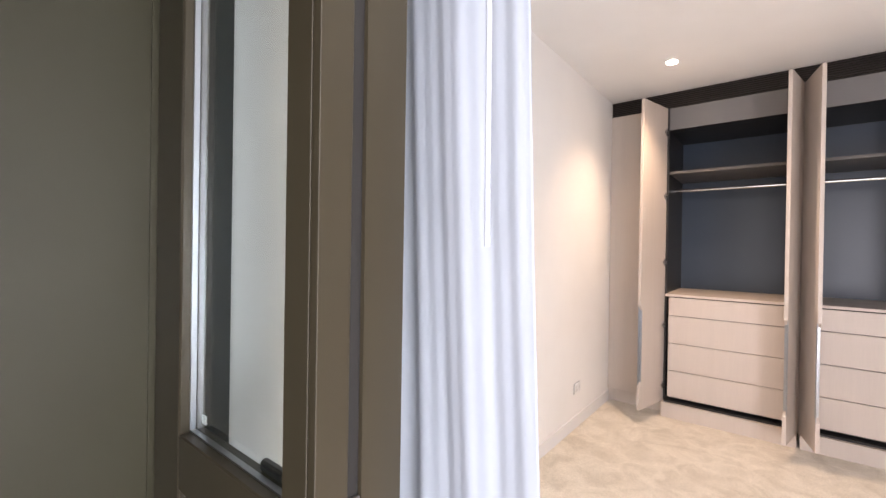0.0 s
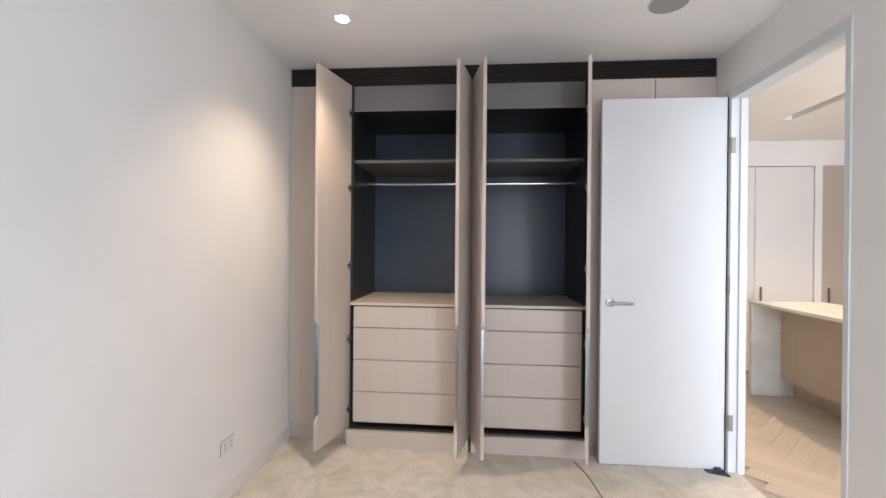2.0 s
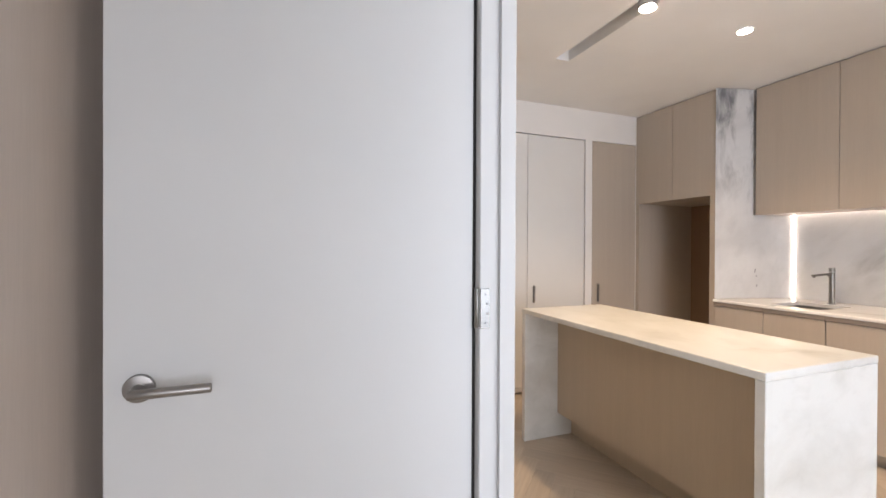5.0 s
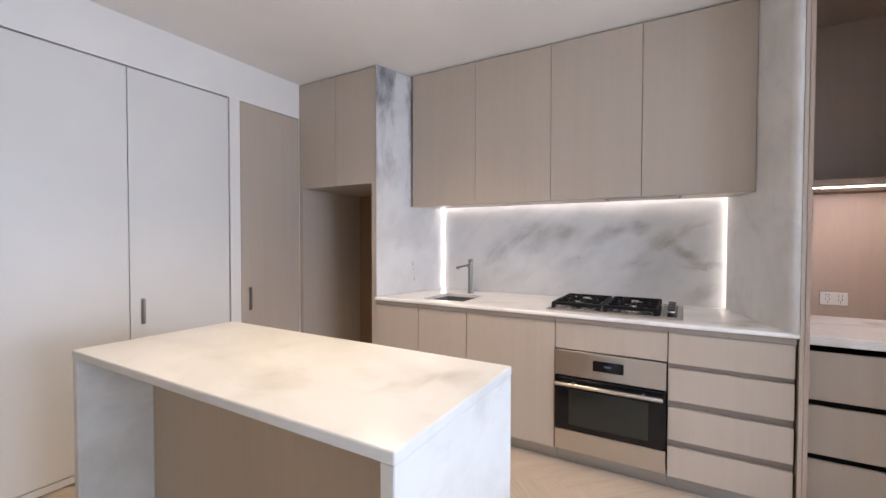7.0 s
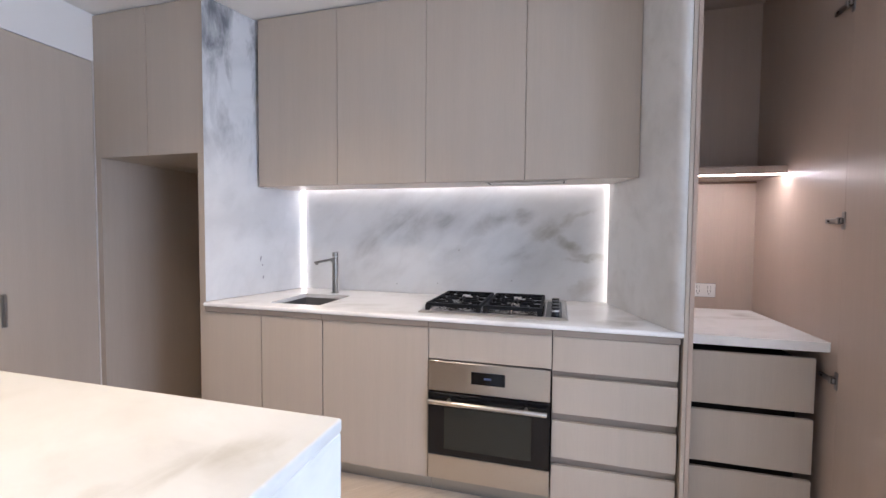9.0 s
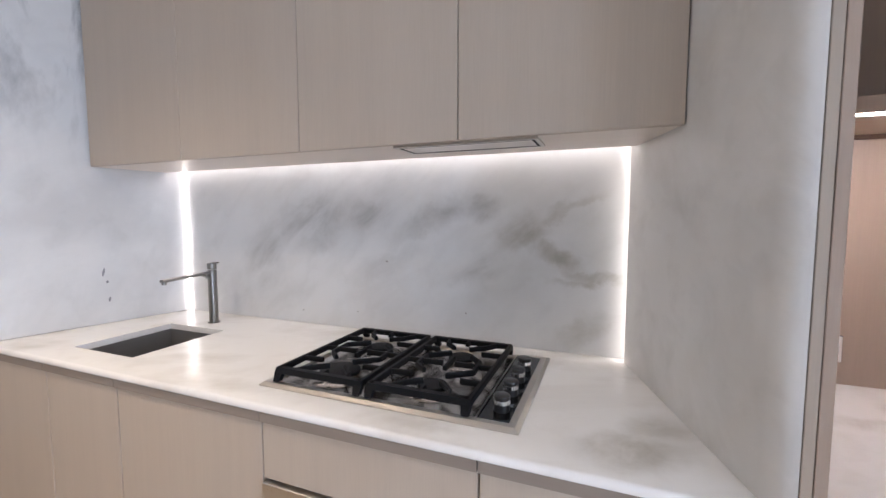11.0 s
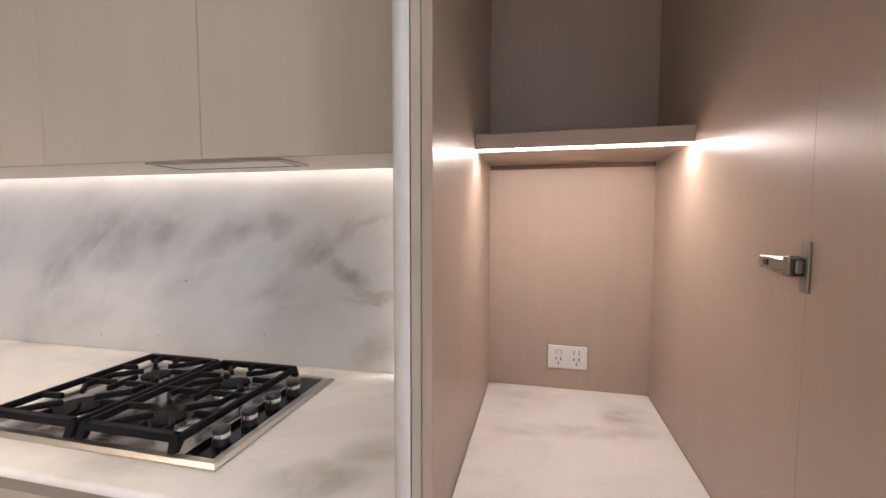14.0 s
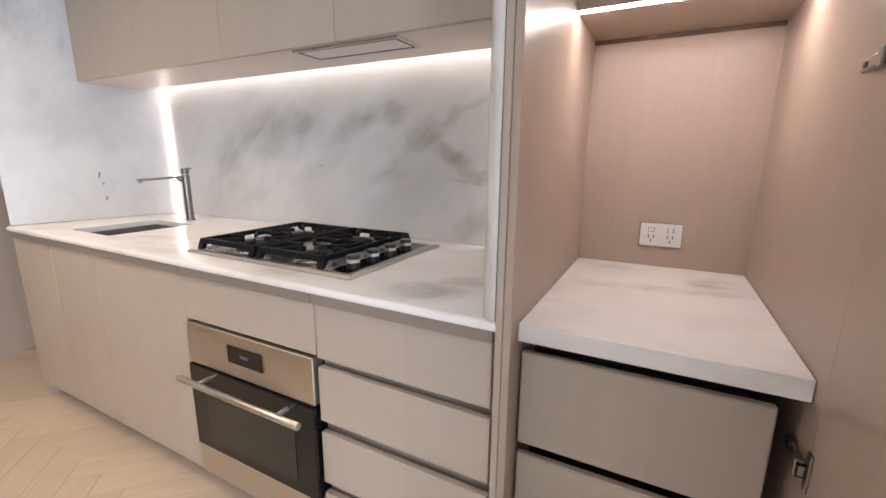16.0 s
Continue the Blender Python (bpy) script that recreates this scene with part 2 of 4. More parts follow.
M_sider = marble("marble_side_pale", (0.76, 0.75, 0.73), (0.55, 0.54, 0.52), 0.5, (50, 0, 10), 2.2, 0.25)
M_isl = marble("marble_island", (0.73, 0.73, 0.695), (0.60, 0.58, 0.53), 0.5, (0, 0, -20), 7.7, 0.3)
drifts(M_isl, (((4.30, 4.46, 0.9), (0.10, 0.07, 9), (0, 0, 10), 0.8), ((4.18, 4.55, 0.9), (0.26, 0.05, 9), (0, 0, -20), 0.7), ((4.0, 4.95, 0.9), (0.24, 0.14, 9), (0, 0, 30), 0.5), ((4.2, 5.3, 0.9), (0.3, 0.10, 9), (0, 0, -25), 0.5)),
       (0.70, 0.68, 0.62), (1.7, 0.7, 1), (0, 0, -25), 0.08)
M_steel = brushed("brushed_steel", (0.60, 0.57, 0.53), 0.30)
M_chrome = shade("polished_chrome", (0.72, 0.72, 0.73), 0.15, 1.0)
M_hinge = shade("hinge_steel", (0.22, 0.22, 0.23), 0.4, 0.8)
M_tap = brushed("tap_steel", (0.27, 0.26, 0.245), 0.30, "z")
M_nickel = shade("satin_nickel", (0.34, 0.325, 0.31), 0.33, 1.0)
M_iron = shade("cast_iron", (0.007, 0.0073, 0.009), 0.55, 0.0, 0.16)
bump(M_iron, noise_tex(M_iron, coords(M_iron, (1, 1, 1)), 420, 2), 0.35, 0.0006)
M_black = shade("black_plastic", (0.012, 0.012, 0.013), 0.28)
M_bglass = shade("black_glass", (0.006, 0.006, 0.007), 0.08, 0.0, 0.35)
M_window = shade("oven_window", (0.02, 0.022, 0.018), 0.05)
M_sink = shade("dark_sink_steel", (0.24, 0.235, 0.235), 0.35, 0.5)
M_disp = glow("oven_display", (0.35, 0.5, 0.9), 0.08)
M_disp.node_tree.nodes["Principled BSDF"].inputs["Base Color"].default_value = (0.05, 0.06, 0.09, 1)
M_gap = shade("shadow_gap", (0.02, 0.018, 0.016), 0.7)
M_alu = shade("grey_aluminium", (0.42, 0.44, 0.46), 0.32, 1.0)
M_bronze = shade("bronze_frame", (0.056, 0.045, 0.027), 0.30, 0.25)
M_clad = paint("bronze_cladding", (0.050, 0.045, 0.022), 0.5)
M_plate = paint("white_plastic", (0.78, 0.77, 0.75), 0.3)
M_led = glow("led_strip", LED, 8.5)
M_ledside = glow("led_strip_side", (1.0, 0.86, 0.72), 9)
M_ledright = glow("led_strip_hidden", (1.0, 0.86, 0.70), 13)
M_lednarrow = glow("led_strip_shelf", (1.0, 0.87, 0.77), 95)
M_lens = glow("downlight_lens", WARM, 40)
M_grille = shade("grille_white", (0.70, 0.69, 0.67), 0.5)
M_rubber = shade("dark_rubber", (0.03, 0.035, 0.05), 0.6)
M_filter = shade("hood_panel", (0.70, 0.66, 0.63), 0.35, 0.1)
# Taupe laminate made paler: the light bounced up from below is painted in.
M_soffit = laminate("lit_soffit_laminate", (0.72, 0.645, 0.58), 0.4, "y")
M_tray = brushed("tray_steel", (0.46, 0.43, 0.40), 0.24)

M_glass = bpy.data.materials.new("window_glass")
M_glass.use_nodes = True
gb = M_glass.node_tree.nodes["Principled BSDF"]
gb.inputs["Transmission Weight"].default_value, gb.inputs["Roughness"].default_value = 1.0, 0.0
gb.inputs["Base Color"].default_value, gb.inputs["IOR"].default_value = (0.80, 0.88, 0.86, 1), 1.45

M_sheer = bpy.data.materials.new("sheer_linen")
M_sheer.use_nodes = True
nt = M_sheer.node_tree
tr, mx = nt.nodes.new("ShaderNodeBsdfTranslucent"), nt.nodes.new("ShaderNodeMixShader")
tr.inputs[0].default_value = (0.55, 0.58, 0.62, 1)
nt.nodes["Principled BSDF"].inputs["Base Color"].default_value = (0.60, 0.64, 0.70, 1)
nt.nodes["Principled BSDF"].inputs["Roughness"].default_value = 0.85
mx.inputs[0].default_value = 0.32
nt.links.new(nt.nodes["Principled BSDF"].outputs[0], mx.inputs[1])
nt.links.new(tr.outputs[0], mx.inputs[2])
nt.links.new(mx.outputs[0], nt.nodes["Material Output"].inputs[0])
bump(M_sheer, noise_tex(M_sheer, coords(M_sheer, (1, 1, 0.4)), 500, 2), 0.2, 0.0008)

M_carpet = shade("wool_carpet", (0.56, 0.50, 0.42), 0.95, 0, 0.1)
cv = coords(M_carpet, (1, 1, 1))
big = ramp(M_carpet, noise_tex(M_carpet, cv, 5.5, 5, 0.6, 0.8), ((0.35, (0.63, 0.565, 0.47)), (0.65, (0.80, 0.735, 0.635))))
fuzz = ramp(M_carpet, noise_tex(M_carpet, cv, 190, 3), ((0.3, (0.82, 0.82, 0.82)), (0.7, (1.1, 1.1, 1.1))))
base(M_carpet, blend(M_carpet, "MULTIPLY", 1.0, big, fuzz))
bump(M_carpet, noise_tex(M_carpet, cv, 170, 4), 0.6, 0.005)

M_oak = shade("limed_oak", (0.45, 0.36, 0.27), 0.42)
oi = node(M_oak, "ShaderNodeObjectInfo")
ov = coords(M_oak, (0.06, 1, 1))
shift = node(M_oak, "ShaderNodeVectorMath")
shift.operation = "ADD"
link(M_oak, ov, shift.inputs[0])
link(M_oak, oi.outputs["Random"], shift.inputs[1])
grain = ramp(M_oak, noise_tex(M_oak, shift.outputs[0], 70, 5, 0.6, 0.4), ((0.25, (0.51, 0.42, 0.325)), (0.75, (0.61, 0.52, 0.415))))
vary = ramp(M_oak, oi.outputs["Random"], ((0.0, (0.92, 0.92, 0.92)), (1.0, (1.06, 1.05, 1.04))))
base(M_oak, blend(M_oak, "MULTIPLY", 1.0, grain, vary))

# ---- building helpers ----


class Build:
    """Gathers boxes, rods and prisms into one mesh."""

    def __init__(self, m=None):
        self.bm, self.m = bmesh.new(), m or Matrix()

    def box(self, x0, x1, y0, y1, z0, z1, bev=0.0, seg=1):
        c = Matrix.LocRotScale(((x0 + x1) / 2, (y0 + y1) / 2, (z0 + z1) / 2), None, (abs(x1 - x0), abs(y1 - y0), abs(z1 - z0)))
        vs = bmesh.ops.create_cube(self.bm, size=1, matrix=self.m @ c)["verts"]
        if bev:
            es = list({e for v in vs for e in v.link_edges})
            bmesh.ops.bevel(self.bm, geom=es, offset=bev, segments=seg, affect="EDGES", profile=0.5)
        return self

    def rod(self, a, b, r, seg=16, r2=None, bev=0.0):
        a, b = Vector(a), Vector(b)
        q = (b - a).to_track_quat("Z", "Y").to_matrix().to_4x4()
        m = self.m @ Matrix.Translation((a + b) / 2) @ q
        vs = bmesh.ops.create_cone(self.bm, cap_ends=True, segments=seg, radius1=r, radius2=r if r2 is None else r2, depth=(b - a).length, matrix=m)["verts"]
        if bev:
            es = [e for e in {e for v in vs for e in v.link_edges} if any(len(f.verts) > 4 for f in e.link_faces)]
            bmesh.ops.bevel(self.bm, geom=es, offset=bev, segments=2, affect="EDGES", profile=0.5)
        return self

    def bar(self, a, b, w, h):
        """A square bar from a to b, w wide and h high."""
        a, b = Vector(a), Vector(b)
        d = (b - a)
        side = Vector((-d.y, d.x, 0)).normalized() * (w / 2)
        up = Vector((0, 0, h / 2))
        vs = [self.bm.verts.new(self.m @ (p + s * side + u * up)) for p in (a, b) for s, u in ((-1, -1), (1, -1), (1, 0.4), (0.6, 1), (-0.6, 1), (-1, 0.4))]
        for i in range(6):
            j = (i + 1) % 6
            self.bm.faces.new((vs[i], vs[j], vs[6 + j], vs[6 + i]))
        self.bm.faces.new(vs[:6][::-1])
        self.bm.faces.new(vs[6:])
        return self

    def prism(self, plan, z0, z1, bev=0.0, seg=2):
        lo = [self.bm.verts.new(self.m @ Vector((x, y, z0))) for x, y in plan]
        hi = [self.bm.verts.new(self.m @ Vector((x, y, z1))) for x, y in plan]
        n = len(plan)
        fs = [self.bm.faces.new((lo[i], lo[(i + 1) % n], hi[(i + 1) % n], hi[i])) for i in range(n)]
        fs += [self.bm.faces.new(lo[::-1]), self.bm.faces.new(hi)]
        bmesh.ops.recalc_face_normals(self.bm, faces=fs)
        if bev:
            es = list({e for f in fs for e in f.edges})
            bmesh.ops.bevel(self.bm, geom=es, offset=bev, segments=seg, affect="EDGES", profile=0.5)
        return self

    def done(self, name, mat, parent=None, label="", smooth=False):
        bmesh.ops.recalc_face_normals(self.bm, faces=self.bm.faces[:])
        me = bpy.data.meshes.new(name)
        self.bm.to_mesh(me)
        self.bm.free()
        me.materials.append(mat)
        if smooth:
            for p in me.polygons:
                p.use_smooth = True
            me.set_sharp_from_angle(angle=radians(35))
        ob = new(name, me)
        if parent:
            ob.parent = parent
            if parent.type == "EMPTY":
                ob.matrix_parent_inverse = Matrix.Translation(-parent.location)
        if label:
            ob["label"] = label
        return ob


def thing(name, at, label, category, group=""):
    ob = new(name)
    ob.empty_display_size = 0.1
    ob.location = at
    return tagged(ob, label, category, group)


def structure(ob, label="", category=""):
    return tagged(ob, label, category, "", "structure")


def ring(b, x0, x1, y0, y1, z0, z1, w):
    """A flat frame in the xy plane."""
    b.box(x0, x1, y0, y0 + w, z0, z1).box(x0, x1, y1 - w, y1, z0, z1)
    b.box(x0, x0 + w, y0 + w, y1 - w, z0, z1).box(x1 - w, x1, y0 + w, y1 - w, z0, z1)
    return b

# ---- structure ----
XB, XK = 2.740, 2.830          # bedroom and kitchen faces of the dividing wall
CB, CK, CH = 2.686, 2.665, 2.35   # ceilings: bedroom, kitchen, hall
DT = 2.378                    # door head


def walls(name, boxes, mat=M_wall, label="white painted plaster wall"):
    b = Build()
    for q in boxes:
        b.box(*q)
    return structure(b.done(name, mat), label, "wall")


walls("wall_bedroom_west", [(-0.32, -0.2, 1.17, 5.4, 0, 2.8)])
walls("wall_dividing", [(XB, XK, -0.7, -0.45, 0, 2.8), (XB, XK, 0.85, 3.52, 0, 2.8), (XB, XK, -0.45, 0.85, 0, 0.2), (XB, XK, -0.45, 0.85, 2.4, 2.8), (XB, XK, 4.39, 5.4, 0, 2.8), (XB, XK, 3.52, 4.39, DT, 2.8)])
walls("wall_bedroom_north", [(-0.32, XB, 5.27, 5.4, 0, 2.8)])
walls("wall_hall_west", [(2.3, 2.4, 5.4, 10.2, 0, 2.8)])
walls("wall_hall_corner", [(2.3, XB, 5.4, 5.5, 0, 2.8)])
walls("wall_hall_east", [(3.63, 3.75, 6.85, 7.68, 0, 2.8), (3.63, 3.75, 8.5, 10.2, 0, 2.8), (3.63, 3.75, 7.68, 8.5, 2.1, 2.8)])
walls("wall_entry", [(2.3, 3.75, 10.08, 10.2, 2.33, 2.8), (3.58, 3.75, 10.08, 10.2, 0, 2.33), (2.3, 2.42, 10.08, 10.2, 0, 2.33)])
walls("wall_kitchen_north", [(3.63, 3.728, 6.715, 6.85, 0, 2.8), (3.728, 4.997, 6.715, 6.85, 2.376, 2.8), (4.997, 5.078, 6.715, 6.85, 0, 2.8),
                             (5.078, 5.63, 6.715, 6.85, 2.376, 2.8), (5.63, 6.53, 6.715, 6.85, 0, 2.8)])
walls("wall_kitchen_east", [(6.43, 6.55, -0.7, 6.85, 0, 2.8)])
walls("wall_living_south", [(XK, 3.25, -0.7, -0.58, 0, 2.8), (6.1, 6.43, -0.7, -0.58, 0, 2.8), (3.25, 6.1, -0.7, -0.58, 2.4, 2.8)])
walls("wall_window_head", [(-0.32, XB, 1.02, 1.17, 2.45, 2.8)])
walls("wall_bathroom", [(4.6, 4.7, 6.85, 10.2, 0, 2.8), (3.75, 4.7, 10.1, 10.2, 0, 2.8)], M_wall, "pale bathroom wall seen through a door")
walls("wall_closet_back", [(3.7, 5.65, 7.0, 7.04, 0, 2.8)])
structure(Build().box(-0.32, XB, 1.02, 5.4, CB, 2.82).done("ceiling_bedroom", M_ceil), "white plaster ceiling of the bedroom", "ceiling")
sl = Build()     # the kitchen ceiling, open along the lighting slot
sl.box(XK, 4.06, -0.7, 6.85, CK, 2.82).box(4.17, 6.55, -0.7, 6.85, CK, 2.82)
sl.box(4.06, 4.17, -0.7, 3.9, CK, 2.82).box(4.06, 4.17, 5.9, 6.85, CK, 2.82).box(4.06, 4.17, 3.9, 5.9, 2.75, 2.82)
structure(sl.done("ceiling_kitchen", M_ceil), "white plaster ceiling with a recessed lighting slot", "ceiling")
hb = Build().box(2.4, XK, 5.5, 6.72, CK, 2.82).box(2.3, 3.75, 6.84, 10.2, CH, 2.82)
hb.box(2.4, 3.63, 6.72, 6.84, CH, 2.385).box(2.4, 3.63, 6.72, 6.84, 2.53, 2.82).box(3.59, 3.63, 6.72, 6.84, 2.385, 2.53)
structure(hb.done("ceiling_hall", M_ceil), "lowered white hall ceiling and bulkhead", "ceiling")
structure(Build().box(3.75, 4.7, 6.85, 10.2, CH, 2.82).done("ceiling_bathroom", M_ceil), "white bathroom ceiling", "ceiling")
structure(Build().box(-0.32, 2.8, 1.1, 5.4, -0.2, 0.0).box(-0.25, 2.80, 1.1, 5.3, 0.0, 0.008, 0.003).done("floor_bedroom", M_carpet), "beige wool carpet with soft shading", "carpet")
structure(Build().box(2.8, 6.6, -0.8, 10.3, -0.2, -0.013).box(2.2, 2.8, 5.4, 10.3, -0.2, -0.013).done("floor_kitchen", shade("floor_base", (0.47, 0.39, 0.30), 0.7)), "pale oak herringbone parquet", "floor")
structure(Build().box(3.75, 4.7, 6.9, 10.2, -0.012, 0.004).done("floor_bathroom", shade("grey_tile", (0.12, 0.12, 0.115), 0.4)), "dark grey bathroom floor", "floor")
structure(Build().box(-6, XB, -4, 1.1, -0.2, -0.02).done("balcony_floor", paint("balcony_tile", (0.3, 0.29, 0.27))), "grey balcony floor", "floor")
structure(Build().box(-6, XB, -1.6, 1.02, 2.7, 2.85).done("balcony_soffit", M_ceil), "pale balcony soffit", "ceiling")
structure(Build().box(-200, 200, -200, 200, -9.2, -9).done("ground", paint("far_ground", (0.12, 0.13, 0.10))), "distant ground below the balcony", "ground")

# skirtings
b = Build().box(-0.2, -0.188, 1.2, 4.53, 0.008, 0.105, 0.003).box(XB - 0.012, XB, 1.2, 3.48, 0.008, 0.105, 0.003)
structure(b.done("baseboard", M_skirt), "white skirting board", "skirting")
b = Build().box(6.418, 6.43, -0.58, 2.76, 0, 0.10, 0.003).box(XK, XK + 0.012, -0.58, 3.48, 0, 0.10, 0.003)
structure(b.done("baseboard_kitchen", M_skirt), "white skirting board", "skirting")

# balcony door wall: bronze frame, fixed leaf with glass, cladding outside
structure(Build().box(-6, -0.215, 0.99, 1.17, -0.2, 2.8).box(-0.36, -0.215, -2.5, 0.989, -0.02, 2.7).done("wall_cladding", M_clad), "bronze metal cladding beside the balcony door", "wall")
w1 = Build().box(-0.20, -0.045, 1.0, 1.06, 0, 2.45, 0.004).box(0.38, 0.446, 1.0, 1.06, 0, 2.45, 0.001).box(0.449, 0.468, 1.0, 1.06, 0, 2.45, 0.001)
w1.box(-0.045, 0.38, 1.0, 1.06, 2.36, 2.45).box(-0.045, 0.38, 1.0, 1.06, 0.82, 0.943, 0.003).box(-0.045, 0.38, 1.0, 1.06, 0, 0.12)
w1.box(0.44, 0.474, 1.082, 1.17, 0, 2.45).box(0.476, XB, 1.03, 1.16, 2.38, 2.45).box(2.70, XB, 1.03, 1.16, 0, 2.38).box(0.476, XB, 1.03, 1.16, -0.01, 0.012)
win = structure(w1.done("window_1", M_bronze), "bronze framed glazed balcony door beside an open doorway", "window")
# Reveal coloured dark teal, painting in the dark reflection on the pane.
Build().box(-0.2, -0.17, 1.06, 1.17, 0, 2.45).done("reveal", shade("reveal_reflection", (0.012, 0.017, 0.020), 0.3), win, "inner reveal, dark teal for the reflection in the glass")
Build().box(0.4455, 0.4495, 1.004, 1.058, 0, 2.45).done("joint_seal", M_black, win, "dark joint seal")
Build().box(0.44, 0.466, 1.0605, 1.0815, 0, 2.45).done("gasket", M_gap, win, "dark rubber gasket")
for z0, z1 in ((0.943, 2.36), (0.12, 0.82)):
    g = Build().box(-0.045, 0.38, 1.035, 1.041, z0, z1).done("pane", M_glass, win, "clear glass pane")
    g.visible_shadow = False
    bd = Build().box(-0.045, -0.041, 1.022, 1.034, z0, z1).box(0.376, 0.38, 1.022, 1.034, z0, z1).box(-0.041, 0.376, 1.022, 1.034, z0, z0 + 0.004).box(-0.041, 0.376, 1.022, 1.034, z1 - 0.004, z1)
    bd.done("glazing_bead", M_alu, win, "light grey glazing bead")
Build().box(0.235, 0.335, 1.043, 1.060, 0.944, 0.966, 0.004).box(0.300, 0.335, 1.060, 1.078, 0.950, 0.962, 0.003).done("latch", M_black, win, "small black latch")
Build().box(-0.022, -0.004, 1.043, 1.047, 0.962, 0.982, 0.001).done("corner_clip", M_plate, win, "small white clip")
Build().box(0.462, 0.474, 1.062, 1.081, 0.962, 0.972, 0.002).done("strike", M_nickel, win, "small metal strike")

# side window of the living room, towards the balcony; unseen, added for side_daylight
wf = Build()
for q in ((-0.45, -0.40, 0.2, 2.4), (0.80, 0.85, 0.2, 2.4), (-0.40, 0.80, 0.2, 0.25), (-0.40, 0.80, 2.35, 2.4)):
    wf.box(XB + 0.02, XB + 0.07, *q, 0.002)
win2 = structure(wf.done("window_2_unseen", M_bronze), "unseen bronze framed window added between living room and balcony", "window")
Build().box(XB + 0.042, XB + 0.048, -0.40, 0.80, 0.25, 2.35).done("pane", M_glass, win2, "clear glass pane").visible_shadow = False

# bedroom door: frame and open leaf
fr = Build()
for y0, y1 in ((3.520, 3.550), (4.36, 4.39)):
    fr.box(XB - 0.006, XK + 0.006, y0, y1, 0, DT, 0.002)
fr.box(XB - 0.006, XK + 0.006, 3.55, 4.36, DT - 0.03, DT, 0.002)
fr.box(XB + 0.045, XK - 0.01, 4.348, 4.36, 0, DT - 0.03).box(XB + 0.045, XK - 0.01, 3.55, 3.562, 0, DT - 0.03)
fr.box(XB - 0.006, XB, 4.39, 4.43, 0, DT + 0.03).box(XB - 0.006, XB, 3.52, 4.39, DT, DT + 0.03)
dfr = structure(fr.done("door_frame_1", M_white), "white painted timber door frame", "door frame")
sp = Build().box(XB + 0.006, XB + 0.033, 3.5505, 3.553, 1.000, 1.089, 0.001).done("strike_plate", M_nickel, dfr, "satin steel strike plate")
leaf = thing("door", (2.35, 4.40, 0.0), "white flush door standing wide open against the wardrobe", "door")
tagged(leaf, kind="structure")
# Dark strip stands in for the shade in the gap beside the leaf.
Build().box(XB - 0.0155, XB - 0.0065, 4.386, 4.42, 0.0, 2.37).done("leaf_gap_shade", M_gap, dfr, "dark strip standing in for the shaded gap beside the door")
lf = Build().box(1.955, XB - 0.016, 4.382, 4.42, 0.012, 2.37, 0.002).done("leaf", M_white, leaf)
hd = Build().rod((2.015, 4.382, 1.056), (2.015, 4.370, 1.056), 0.027, 24, bev=0.002).rod((2.015, 4.370, 1.056), (2.015, 4.335, 1.056), 0.010)
hd.rod((2.008, 4.335, 1.056), (2.145, 4.335, 1.056), 0.0095, 16, bev=0.003)
hd.done("door_handle", M_nickel, leaf, "satin nickel lever handle", True)
for z in (2.07, 1.19, 0.33):
    z -= 0.012
    hg = Build().rod((XB - 0.009, 4.372, z - 0.05), (XB - 0.009, 4.372, z + 0.05), 0.0065, 14, bev=0.001).box(XB - 0.006, XB + 0.020, 4.356, 4.3595, z - 0.05, z + 0.05, 0.001).done("hinge", M_tap, leaf, "satin steel butt hinge", True)
    for x, h in ((0.008, 0.036), (0.013, 0.012), (0.013, -0.012), (0.008, -0.036)):
        Build().rod((XB + x, 4.3562, z + h), (XB + x, 4.3550, z + h), 0.0032, 14, bev=0.0006).done("screw", M_hinge, hg, "dark screw head", True)
Build().box(2.66, 2.70, 4.36, 4.382, 0.008, 0.03, 0.003).prism(((2.60, 4.34), (2.72, 4.30), (2.72, 4.38), (2.60, 4.38)), 0.0082, 0.013).done("door_stop", M_rubber, leaf, "small dark rubber door wedge")

# entry door, hall
ed = structure(Build().box(2.42, 3.58, 10.03, 10.075, 0.01, 2.32, 0.002).done("door_2", M_closet), "cream flush entry door, closed", "door")
Build().box(2.75, 3.45, 9.985, 10.03, 2.325, 2.345, 0.003).box(3.02, 3.36, 9.95, 10.03, 2.24, 2.32, 0.004).done("door_closer", M_slat, ed, "dark overhead door closer")
for z in (0.3, 1.1, 1.7, 1.95):
    Build().box(3.565, 3.59, 10.015, 10.03, z - 0.05, z + 0.05).done("hinge", M_slat, ed, "dark bronze hinge")
Build().rod((2.98, 10.03, 1.5), (2.98, 10.02, 1.5), 0.012).done("peephole", M_nickel, ed)
bd = structure(Build().box(3.66, 3.70, 7.68, 7.72, 0, 2.1).box(3.625, 3.755, 8.45, 8.5, 0, 2.1).box(3.70, 3.74, 8.44, 8.455, 0.01, 2.1).done("door_3", M_closet), "white bathroom door frame, door open", "door")
Build().rod((3.69, 8.42, 1.0), (3.64, 8.42, 1.0), 0.02).done("door_handle", M_slat, bd, "dark round knob")
fs = thing("floor_door_stop", (3.5, 9.6, 0.0), "small dark domed door stop on the oak hall floor", "door stop")
Build().rod((3.5, 9.6, 0.0), (3.5, 9.6, 0.012), 0.030, 20, bev=0.003).done("base", M_slat, fs, "", True)
Build().rod((3.5, 9.6, 0.012), (3.5, 9.6, 0.042), 0.022, 20, bev=0.008).done("bumper", M_rubber, fs, "black rubber bumper", True)
